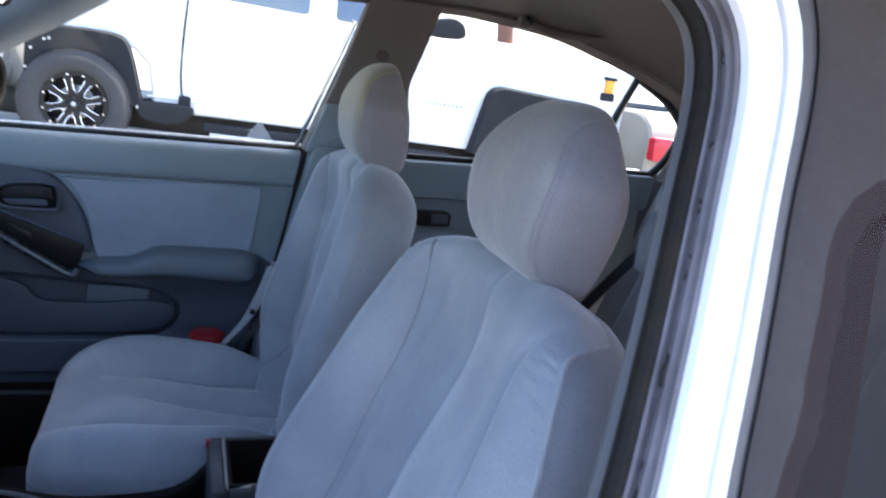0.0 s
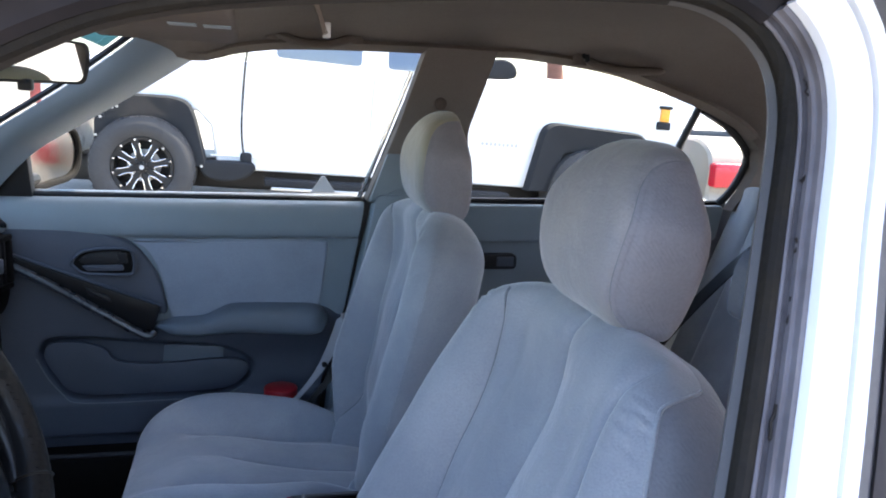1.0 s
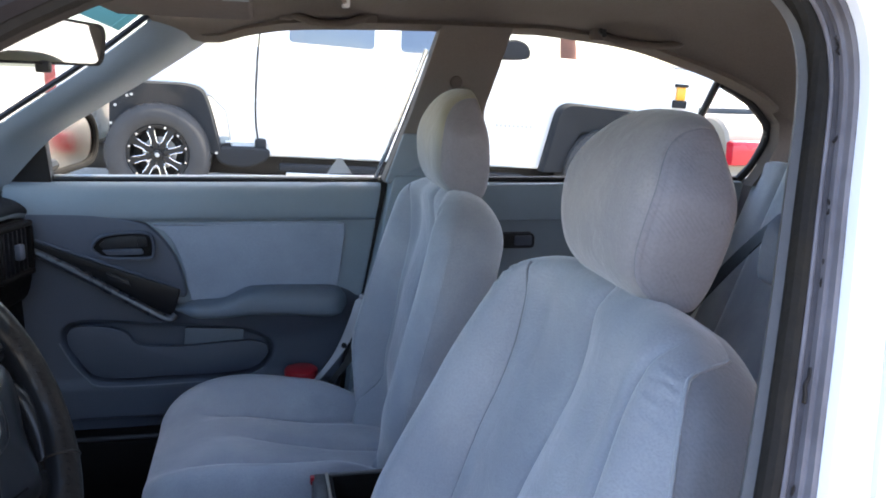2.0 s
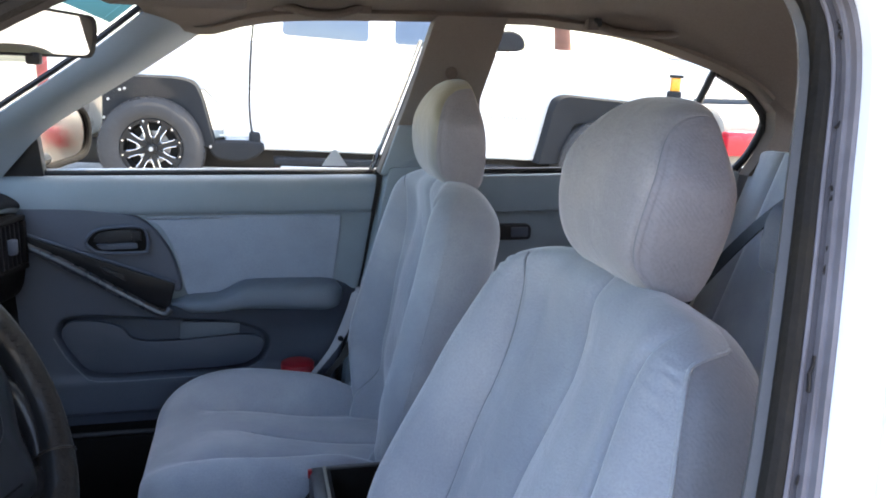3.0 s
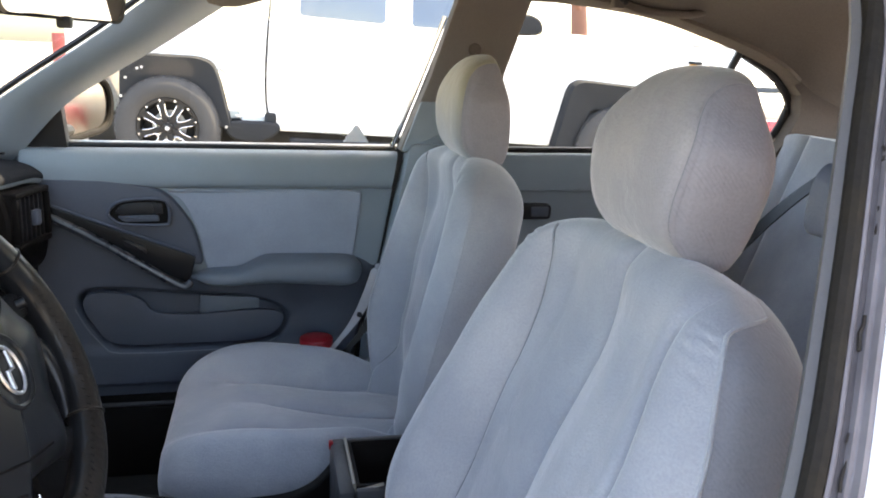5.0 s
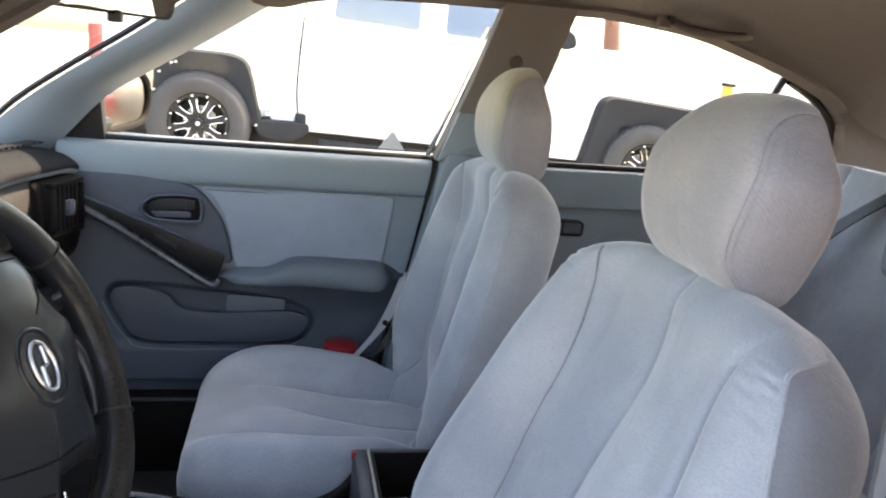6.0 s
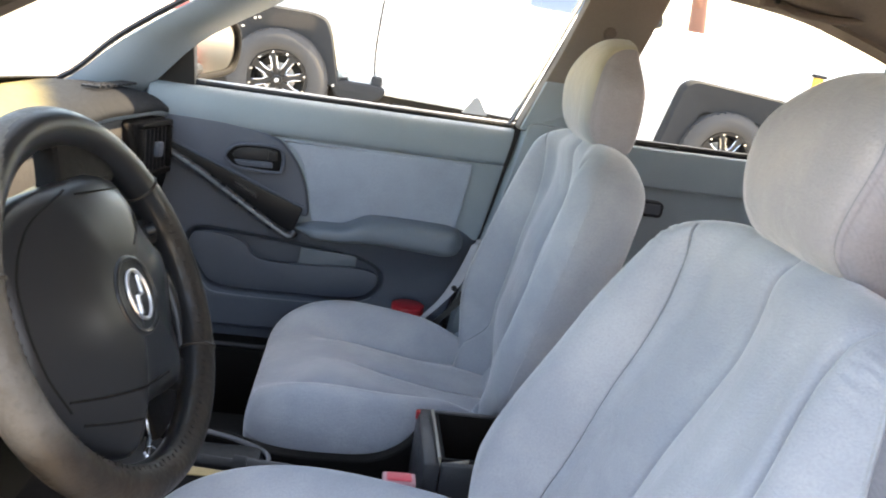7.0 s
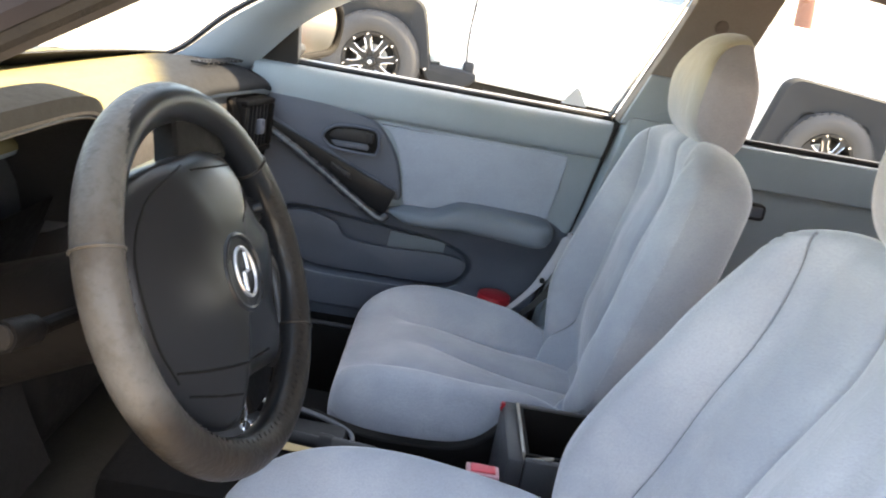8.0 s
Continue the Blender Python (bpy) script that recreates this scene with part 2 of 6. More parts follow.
def end_shaded_dash():
    """Dash vinyl: pale straw, darkened at the passenger end where shade is painted in."""
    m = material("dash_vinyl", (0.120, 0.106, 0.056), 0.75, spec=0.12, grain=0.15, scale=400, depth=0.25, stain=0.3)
    nt = m.node_tree
    bsdf = nt.nodes["Principled BSDF"]
    old = bsdf.inputs["Base Color"].links[0].from_socket
    co = nt.nodes.new("ShaderNodeTexCoord")
    sep = nt.nodes.new("ShaderNodeVectorMath")
    sep.operation = "DOT_PRODUCT"
    # Diagonal mask that puts the shaded passenger end into the colour.
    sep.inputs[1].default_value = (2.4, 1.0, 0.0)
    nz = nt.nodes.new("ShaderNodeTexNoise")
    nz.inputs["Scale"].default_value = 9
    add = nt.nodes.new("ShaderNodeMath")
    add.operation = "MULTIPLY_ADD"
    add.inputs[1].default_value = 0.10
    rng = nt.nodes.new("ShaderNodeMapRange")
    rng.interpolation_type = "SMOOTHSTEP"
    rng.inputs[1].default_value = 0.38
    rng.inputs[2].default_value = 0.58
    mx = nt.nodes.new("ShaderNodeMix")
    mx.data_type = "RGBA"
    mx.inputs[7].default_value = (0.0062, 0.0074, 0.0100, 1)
    nt.links.new(co.outputs["Object"], sep.inputs[0])
    nt.links.new(co.outputs["Object"], nz.inputs["Vector"])
    nt.links.new(nz.outputs[0], add.inputs[0])
    nt.links.new(sep.outputs["Value"], add.inputs[2])
    nt.links.new(add.outputs[0], rng.inputs[0])
    nt.links.new(rng.outputs[0], mx.inputs[0])
    nt.links.new(old, mx.inputs[6])
    nt.links.new(mx.outputs[2], bsdf.inputs["Base Color"])
    return m


DASH = end_shaded_dash()
SEAL_OLD = material("aged_seal", (0.012, 0.0105, 0.009), 0.8, spec=0.2, grain=0.4, scale=240, depth=0.4, stain=0.6, stain_scale=26, stain_to=(0.022, 0.017, 0.010))
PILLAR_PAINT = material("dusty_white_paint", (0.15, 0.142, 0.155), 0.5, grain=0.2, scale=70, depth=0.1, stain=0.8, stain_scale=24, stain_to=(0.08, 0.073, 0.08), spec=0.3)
GRIME = material("old_sealer", (0.062, 0.059, 0.066), 0.8, grain=0.4, scale=120, depth=0.5, stain=0.6, stain_scale=30, stain_to=(0.035, 0.033, 0.037), spec=0.15)
CARPET = material("carpet", (0.02, 0.019, 0.018), 1.0, grain=0.5, scale=300, depth=0.6, stain=0.4)
GLASS = glass_material("window_glass", (0.97, 0.99, 0.98), mirror=0.014)
GLASS_TINT = glass_material("tinted_glass", (0.62, 0.50, 0.43), mirror=0.015)
SCREEN_GLASS = glass_material("windscreen_glass", (0.74, 0.80, 0.78), mirror=0.08)
SHADE_BAND = glass_material("blue_shade_band", (0.035, 0.10, 0.135), mirror=0.05)
MIRROR_DARK = material("dark_mirror_glass", (0.33, 0.32, 0.30), 0.04, metal=1.0, grain=0.2, scale=30)
MIRROR = material("mirror_glass", (0.72, 0.73, 0.74), 0.02, metal=1.0)
RED = material("red_plastic", (0.36, 0.012, 0.02), 0.4, grain=0.15, scale=60, stain=0.3)
PINK = material("faded_pink_plastic", (0.62, 0.33, 0.34), 0.5, grain=0.2, scale=80, stain=0.3)
TAN_SPOT = material("tan_sun_spot", (0.55, 0.42, 0.22), 0.8, grain=0.2, scale=60, depth=0.1, stain=0.3)
RED_SOFT = material("faded_red_button", (0.75, 0.10, 0.12), 0.45, grain=0.2, scale=80)
WEBBING = material("belt_webbing", (0.38, 0.38, 0.40), 0.8, grain=0.3, scale=400, stretch=(1, 1, 6), depth=0.4)
GROUND = material("gravel_lot", (0.27, 0.25, 0.222), 0.95, grain=0.55, scale=14, depth=0.8, stain=0.6, stain_scale=0.6, bump_scale=35,
                  stain_to=(0.23, 0.21, 0.185))
TYRE = material("tyre_rubber", (0.040, 0.040, 0.043), 0.85, grain=0.3, scale=40, depth=0.3, stain=0.6, stain_scale=6, stain_to=(0.055, 0.056, 0.060))
FRAME_COVER = material("frame_cover_film", (0.055, 0.047, 0.046), 0.7, spec=0.2, grain=0.2, scale=200, depth=0.1, stain=0.3, stain_scale=10)
FLARE = material("flare_plastic", (0.022, 0.024, 0.028), 0.85, spec=0.15, grain=0.2, scale=60, depth=0.05, stain=0.5, stain_scale=5, stain_to=(0.031, 0.032, 0.034))
TRUCK = material("white_truck_paint", (0.80, 0.80, 0.80), 0.3, grain=0.04, scale=8, stain=0.2, stain_scale=1.5, stain_to=(0.70, 0.70, 0.69), coat=0.6)
TRUCK_GLASS = material("dark_glass", (0.10, 0.13, 0.18), 0.06, stain=0.4, stain_scale=2, stain_to=(0.16, 0.18, 0.19), spec=0.8)
BARK = material("bark", (0.22, 0.11, 0.085), 0.95, grain=0.5, scale=12, depth=0.8, stain=0.5)
LEAF = material("leaf", (0.34, 0.32, 0.09), 0.7, per_object=0.4, grain=0.4, scale=3)
TAN = material("silver_beige_paint", (0.28, 0.25, 0.205), 0.4, grain=0.1, scale=8, stain=0.3, stain_scale=3, coat=0.4)
RED_PAINT = material("red_paint", (0.5, 0.015, 0.03), 0.3, grain=0.1, scale=8, stain=0.3, coat=0.4)
FADED_RED = material("faded_red_steel", (0.42, 0.09, 0.08), 0.6, grain=0.2, scale=10, stain=0.5)
ORANGE = material("orange_lens", (0.85, 0.36, 0.03), 0.3, grain=0.2, scale=30)
GREYBAR = material("grey_lettering", (0.42, 0.43, 0.45), 0.4, grain=0.1, scale=40)


# ---- mesh helpers ----
def thing(name, label, category, at=(0, 0, 0), group="", kind=""):
    ob = new(name)
    ob.empty_display_size = 0.05
    ob.location = at
    return tagged(ob, label, category, group, kind)


def part(name, bm, mat, parent=None, label="", smooth=True, flat_angle=35, second=None):
    """Links a bmesh, given in world places, as one mesh under a thing or part."""
    bmesh.ops.recalc_face_normals(bm, faces=bm.faces)
    me = bpy.data.meshes.new(name)
    if parent is not None:
        base = parent.matrix_basis.copy()
        up = parent.parent
        while up is not None:
            base = up.matrix_basis @ base
            up = up.parent
        bm.transform(base.inverted())
    if smooth:
        lim = radians(flat_angle)
        for f in bm.faces:
            f.smooth = True
        for e in bm.edges:
            if len(e.link_faces) == 2 and e.calc_face_angle(0) > lim:
                e.smooth = False
    bm.to_mesh(me)
    bm.free()
    me.materials.append(mat)
    if second:
        me.materials.append(second)
    ob = new(name, me)
    if parent is not None:
        ob.parent = parent
    if label:
        ob["label"] = label
    return ob


def solo(name, bm, mat, label, category, kind="", group="", flat_angle=35):
    return tagged(part(name, bm, mat, flat_angle=flat_angle), label, category, group, kind)


def smooth_poly(pts, k=6, closed=True):
    """Catmull-Rom through the points."""
    n = len(pts)
    pts = [Vector(p) for p in pts]
    out = []
    last = n if closed else n - 1
    for i in range(last):
        if closed:
            a, b, c, d = pts[i - 1], pts[i], pts[(i + 1) % n], pts[(i + 2) % n]
        else:
            a, b, c, d = pts[max(i - 1, 0)], pts[i], pts[i + 1], pts[min(i + 2, n - 1)]
        for j in range(k):
            t = j / k
            out.append(0.5 * ((2 * b) + (c - a) * t + (2 * a - 5 * b + 4 * c - d) * t * t + (3 * b - a - 3 * c + d) * t ** 3))
    if not closed:
        out.append(pts[-1])
    return out


def round_poly(pts, r, k=4):
    """A closed polygon with its corners cut round."""
    pts = [Vector(p) for p in pts]
    out = []
    n = len(pts)
    for i in range(n):
        a, b, c = pts[i - 1], pts[i], pts[(i + 1) % n]
        u, v = (a - b), (c - b)
        ru, rv = min(r, u.length * 0.45), min(r, v.length * 0.45)
        p, q = b + u.normalized() * ru, b + v.normalized() * rv
        for j in range(k + 1):
            t = j / k
            out.append(p * (1 - t) ** 2 + b * 2 * t * (1 - t) + q * t * t)
    return out


def slab(poly, y0, y1, bevel=0.0, seg=2, lean=0.0, z_ref=0.0, yaw=0.0, x_ref=0.0, bm=None):
    """A plate with an outline in x and z, from y0 (facing -y) to y1; lean and yaw shift y with height and length."""
    own = bm is None
    bm = bm or bmesh.new()

    def at(p, y):
        return bm.verts.new((p[0], y + lean * (p[1] - z_ref) + yaw * (p[0] - x_ref), p[1]))

    front = [at(p, y0) for p in poly]
    back = [at(p, y1) for p in poly]
    f = bm.faces.new(front)
    bm.faces.new(back[::-1])
    n = len(poly)
    for i in range(n):
        bm.faces.new((front[i], back[i], back[(i + 1) % n], front[(i + 1) % n]))
    if bevel and own:
        bmesh.ops.recalc_face_normals(bm, faces=bm.faces)
        bmesh.ops.bevel(bm, geom=list(f.edges), offset=bevel, segments=seg, profile=0.6, affect="EDGES")
    return bm


def box(lo, hi, bevel=0.0, seg=2, bm=None):
    own = bm is None
    bm = bm or bmesh.new()
    m = Matrix.Translation((Vector(lo) + Vector(hi)) / 2) @ Matrix.Diagonal((*(Vector(hi) - Vector(lo)), 1))
    r = bmesh.ops.create_cube(bm, size=1, matrix=m)
    if bevel and own:
        bmesh.ops.bevel(bm, geom=list(bm.edges), offset=bevel, segments=seg, profile=0.5, affect="EDGES")
    return bm


def grid(fn, nu, nv, close_u=False, caps=True, bm=None, slot=None):
    """A surface of rows v and columns u; fn(u, v) gives a place, u and v from 0 to 1."""
    bm = bm or bmesh.new()
    rows = []
    for j in range(nv + 1):
        rows.append([bm.verts.new(fn(i / nu, j / nv)) for i in range(nu if close_u else nu + 1)])
    for j, (a, b) in enumerate(zip(rows, rows[1:])):
        n = len(a)
        for i in range(n if close_u else n - 1):
            f = bm.faces.new((a[i], a[(i + 1) % n], b[(i + 1) % n], b[i]))
            if slot:
                f.material_index = slot((i + 0.5) / nu, (j + 0.5) / nv)
    if close_u and caps:
        bm.faces.new(rows[0][::-1])
        bm.faces.new(rows[-1])
    return bm


def tube(pts, r, seg=10, closed=False, bm=None, squash=1.0, up=(0, 0, 1)):
    """A round bar along the points; r may be a function of 0..1."""
    bm = bm or bmesh.new()
    pts = [Vector(p) for p in pts]
    n = len(pts)
    rings = []
    for i, p in enumerate(pts):
        a = pts[i - 1] if (closed or i) else p
        b = pts[(i + 1) % n] if (closed or i < n - 1) else p
        d = (b - a).normalized()
        side = d.cross(Vector(up))
        if side.length < 1e-3:
            side = d.cross(Vector((1, 0, 0)))
        side.normalize()
        top = side.cross(d)
        rr = r(i / max(n - 1, 1)) if callable(r) else r
        rings.append([bm.verts.new(p + side * rr * math.cos(2 * math.pi * k / seg) + top * rr * squash * math.sin(2 * math.pi * k / seg))
                      for k in range(seg)])
    pairs = list(zip(rings, rings[1:])) + ([(rings[-1], rings[0])] if closed else [])
    for a, b in pairs:
        for k in range(seg):
            bm.faces.new((a[k], a[(k + 1) % seg], b[(k + 1) % seg], b[k]))
    if not closed:
        bm.faces.new(rings[0][::-1])
        bm.faces.new(rings[-1])
    return bm


def band(rails, thick=0.0, closed=False, bm=None):
    """A skin between neighbouring rails (lists of points of one length), thickened away from its face if asked."""
    bm = bm or bmesh.new()
    rows = [[bm.verts.new(p) for p in r] for r in rails]
    faces = []
    for a, b in zip(rows, rows[1:]):
        n = len(a)
        for i in range(n if closed else n - 1):
            faces.append(bm.faces.new((a[i], a[(i + 1) % n], b[(i + 1) % n], b[i])))
    if thick:
        bmesh.ops.recalc_face_normals(bm, faces=faces)
        bmesh.ops.solidify(bm, geom=faces, thickness=thick)
    return bm


def disc_solid(c, axis, r, h, seg=24, bevel=0.0, r2=None):
    """A short cylinder or cone from c along axis."""
    bm = bmesh.new()
    q = Vector((0, 0, 1)).rotation_difference(Vector(axis).normalized()).to_matrix().to_4x4()
    bmesh.ops.create_cone(bm, cap_ends=True, segments=seg, radius1=r, radius2=r if r2 is None else r2, depth=h,
                          matrix=Matrix.Translation(c) @ q @ Matrix.Translation((0, 0, h / 2)))
    if bevel:
        bmesh.ops.bevel(bm, geom=[e for e in bm.edges if all(len(f.verts) != 99 for f in e.link_faces) and any(len(f.verts) > 4 for f in e.link_faces)],
                        offset=bevel, segments=2, profile=0.5, affect="EDGES")
    return bm


def sst(a, b, x):
    t = min(max((x - a) / (b - a), 0), 1)
    return t * t * (3 - 2 * t)


def bump(x, c, w):
    return math.exp(-((x - c) / w) ** 2)


def spow(x, p):
    return math.copysign(abs(x) ** p, x)


# ---- ground ----
def ground_z(x, y):
    """The lot falls gently towards +x and rises towards +y, and is level farther off."""
    return -0.007 + 0.034 * max(min(y, 12), -6) - 0.033 * max(min(x, 9), -7)


def ground_sheet(u, v):
    def far(k):
        k = (k - 0.5) * 2
        return 30 * k + math.copysign(420 * abs(k) ** 5, k)
    x, y = far(u), far(v)
    return Vector((x, y, ground_z(x, y)))


solo("ground", grid(ground_sheet, 120, 120), GROUND, "pale sunlit gravel and dirt lot", "ground", "structure")

# ---- car shell ----
# The far (passenger) side is y > 0; the near side mirrors it. The car points to -x.
A_WIN = [(-0.93, 0.70, 0.895), (-0.845, 0.685, 0.944), (-0.738, 0.67, 1.057), (-0.646, 0.655, 1.119), (-0.539, 0.637, 1.185), (-0.425, 0.650, 1.262)]
A_SCREEN = [(-1.06, 0.665, 0.90), (-0.96, 0.645, 0.955), (-0.876, 0.625, 1.030), (-0.786, 0.60, 1.094), (-0.638, 0.57, 1.192), (-0.498, 0.56, 1.300)]
win = smooth_poly(A_WIN, 4, False)
scr = smooth_poly(A_SCREEN, 4, False)


def pillar_skin(sign):
    rails = []
    for k in range(7):
        t = k / 6
        swell = 0.02 * math.sin(math.pi * t)
        rails.append([Vector((a.x + (b.x - a.x) * t, sign * (a.y + (b.y - a.y) * t - swell), a.z + (b.z - a.z) * t)) for a, b in zip(win, scr)])
    return band(rails, 0.012)


solo("windscreen_pillar_trim", pillar_skin(1), PILLAR, "pale blue-grey plastic windscreen pillar trim", "pillar trim", "structure")
solo("windscreen_pillar_trim", pillar_skin(-1), PILLAR, "pale blue-grey plastic windscreen pillar trim", "pillar trim", "structure")

# Roof lining: a shallow arch that drops to both side rails.
RAIL = smooth_poly([Vector(p) for p in [(-0.56, 1.285), (-0.50, 1.268), (-0.42, 1.254), (-0.34, 1.280), (-0.24, 1.295), (-0.01, 1.303), (0.19, 1.305), (0.27, 1.304), (0.45, 1.286), (0.59, 1.250),
                                        (0.70, 1.214), (0.79, 1.172), (0.86, 1.12), (1.02, 1.06), (1.20, 1.02)]], 6, False)


def roof_edge(x):
    """Half width and height of the side rail over the windows."""
    y = 0.60 - 0.03 * sst(0.35, 1.2, x) - 0.02 * sst(-0.2, -0.6, x)
    for p, q in zip(RAIL, RAIL[1:]):
        if x <= q.x:
            break
    k = min(max((x - p.x) / (q.x - p.x), 0), 1)
    return y, p.y + (q.y - p.y) * k


def lining(u, v):
    x = -0.52 + 1.62 * u
    y, z = roof_edge(x)
    s = (v - 0.5) * 2
    crown = 1.345 - 0.03 * sst(0.5, 1.1, x) - 0.05 * sst(-0.3, -0.52, x)
    k = abs(s)
    zz = crown - (crown - z) * k ** 4.0
    return Vector((x, y * s, zz))


solo("headliner", grid(lining, 40, 40), HEADLINER, "brown-grey cloth headliner, dusty", "ceiling", "structure")
solo("roof_skin", grid(lambda u, v: lining(u, v) + Vector((0, 0, 0.045)) + Vector((0, 0.10 * (v - 0.5), 0)), 24, 24), PAINT,
     "white painted car roof", "roof", "structure")


def window_rail(sign):
    """Inner rail over the side windows, from the windscreen pillar back to the rear pillar."""
    xs = [-0.53 + 1.35 * i / 54 for i in range(55)]
    r1, r2, r3 = [], [], []
    for x in xs:
        y, z = roof_edge(x)
        low = 0.012 * sst(-0.30, -0.52, x)
        r1.append(Vector((x, sign * (y - 0.005), z + 0.004 + low)))
        r2.append(Vector((x, sign * (y + 0.02), z - 0.006 + low)))
        r3.append(Vector((x, sign * (y + 0.055), z + 0.03)))
    return band([r1, r2, r3], 0.01)


def sun_guard(sign, x0):
    """Outer roof side and door frames over the side windows, unseen and widened to block sun."""
    rails = [[], [], [], []]
    for i in range(49):
        x = x0 + (1.00 - x0) * i / 48
        y, z = roof_edge(x)
        for r, (dy, dz) in zip(rails, ((0.045, 0.055), (0.10, 0.050), (0.155, 0.034), (0.16, 0.024))):
            r.append(Vector((x, sign * (y + dy), z + dz)))
    return band(rails, 0.006)


# Unseen outer skins, added to keep sun off the door pad and middle pillar.
solo("pillar_outer_skin", band([[p + Vector((-0.010, 0.012, 0.012)) for p in win], [p + Vector((-0.045, 0.08, 0.022)) for p in win], [p + Vector((-0.075, 0.16, 0.016)) for p in win]], 0.006), PAINT,
     "white outer windscreen pillar, unseen and widened to block sun", "body panel", "structure")
solo("pillar_seal", tube([p + Vector((0.0, -0.003, -0.003)) for p in win], 0.0045, 8), BLACK, "black rubber seal under the windscreen pillar", "seal", "structure")
solo("roof_side_skin", sun_guard(1, -0.50), PAINT, "white roof side over the far doors, unseen and widened to block sun", "body panel", "structure")
solo("roof_side_skin", sun_guard(-1, 0.03), PAINT, "white roof side over the driver's rear door, unseen and widened to block sun", "body panel", "structure")
solo("rear_side_trim", slab([(0.79, 0.30), (1.40, 0.30), (1.40, 0.975), (0.79, 0.975)], 0.712, 0.74), TRIM_DARK, "dark trim beside the rear bench", "pillar trim", "structure")
solo("roof_rail", window_rail(1), HEADLINER, "brown-grey cloth roof rail over the side windows", "roof rail", "structure")

# Middle pillar of the far side.
solo("middle_pillar", slab(round_poly([(0.034, 1.300), (-0.018, 1.121), (-0.074, 0.965), (0.158, 0.965), (0.140, 1.13), (0.188, 1.305)], 0.015), 0.660, 0.70,
                           0.003, lean=-0.20, z_ref=0.965), PILLAR_UPPER, "brown-grey upper trim of the middle door pillar", "pillar", "structure")
solo("pillar_middle_trim", slab(round_poly([(-0.034, 1.075), (-0.068, 0.968), (0.158, 0.968), (0.147, 1.075)], 0.006), 0.650, 0.70,
                                0.004, lean=-0.20, z_ref=0.965), TRIM, "blue-grey plastic trim of the middle pillar at the windows' lower edge", "pillar trim", "structure")
solo("pillar_lower_trim", slab(round_poly([(-0.051, 0.985), (-0.093, 0.77), (-0.141, 0.55), (-0.160, 0.36), (0.10, 0.36), (0.12, 0.80), (0.13, 0.985)], 0.012), 0.640, 0.70,
                               0.006), TRIM, "blue-grey plastic lower trim of the middle pillar", "pillar trim", "structure")


solo("pillar_gap_seal", slab([(-0.075, 0.968), (-0.10, 0.80), (-0.13, 0.66), (-0.165, 0.45), (-0.175, 0.36), (-0.10, 0.36), (-0.05, 0.70), (-0.015, 0.968)], 0.700, 0.745), BLACK,
     "black rubber seal between door and middle pillar", "seal", "structure")
# Side walls of the footwell, and plain panels that close the body.
for sgn in (1, -1):
    solo("kick_panel", box((-1.28, sgn * 0.735 - 0.025, 0.20), (-0.915, sgn * 0.735 + 0.025, 0.90), 0.01), FASCIA, "dark kick panel beside the footwell", "kick panel", "structure")
    solo("front_fender", box((-2.05, sgn * 0.80 - 0.02, 0.30), (-0.94, sgn * 0.80 + 0.02, 0.86), 0.015), PAINT, "white painted front fender", "body panel", "structure")
    solo("rear_quarter", slab([(0.87, 0.96), (1.95, 0.94), (2.0, 0.50), (1.9, 0.30), (0.60, 0.26), (0.80, 0.5)], sgn * 0.80 - 0.02, sgn * 0.80 + 0.02, 0.01), PAINT, "white painted rear quarter panel", "body panel", "structure")
solo("front_end", box((-2.10, -0.80, 0.28), (-2.04, 0.80, 0.74), 0.02), PAINT, "white painted front end", "body panel", "structure")
solo("boot_lid", grid(lambda u, v: Vector((1.42 + 0.56 * u, -0.80 + 1.60 * v, 0.99 - 0.04 * u ** 2)), 8, 8), PAINT, "white painted boot lid", "body panel", "structure")
solo("rear_end", box((1.96, -0.80, 0.28), (2.02, 0.80, 0.95), 0.02), PAINT, "white painted rear end", "body panel", "structure")

# Floor, sills and bulkheads.
solo("floor", box((-1.25, -0.72, 0.20), (1.05, 0.72, 0.26), 0.01), CARPET, "dark carpeted car floor", "floor", "structure")
for sgn in (1, -1):
    solo("door_sill", box((-0.95, sgn * 0.69 - 0.06, 0.22), (1.0, sgn * 0.69 + 0.06, 0.418 if sgn > 0 else 0.40), 0.012), FASCIA, "black plastic door sill", "sill", "structure")
solo("sill_seal", tube([(-0.93, 0.642, 0.421), (-0.20, 0.642, 0.421)], 0.005, 8), DASH_FACE, "grey rubber seal along the far sill", "seal", "structure")
solo("front_bulkhead", box((-1.30, -0.75, 0.22), (-1.26, 0.75, 0.90), 0.01), BLACK, "dark front bulkhead of the footwell", "bulkhead", "structure")
solo("rear_shelf", box((0.98, -0.66, 0.93), (1.50, 0.66, 0.97), 0.01), TRIM_DARK, "dark cloth parcel shelf", "shelf", "structure")


# Rear roof pillar, a broad lined panel behind the quarter window.
def rear_pillar(sign):
    bm = bmesh.new()
    poly = [(0.735, 1.20), (0.80, 1.165), (0.852, 1.115), (0.86, 1.07), (0.838, 1.01), (0.81, 0.965), (1.30, 0.965), (1.34, 1.05), (1.18, 1.20), (1.02, 1.32), (0.62, 1.32), (0.66, 1.245)]
    slab(poly, 0.63, 0.67, lean=-0.12, z_ref=1.0, bm=bm)
    if sign < 0:
        bm.transform(Matrix.Diagonal((1, -1, 1, 1)))
    return bm


for sgn in (1, -1):
    solo("rear_pillar_trim", rear_pillar(sgn), HEADLINER, "dark brown-grey rear roof pillar trim", "pillar trim", "structure")

# ---- far front door ----


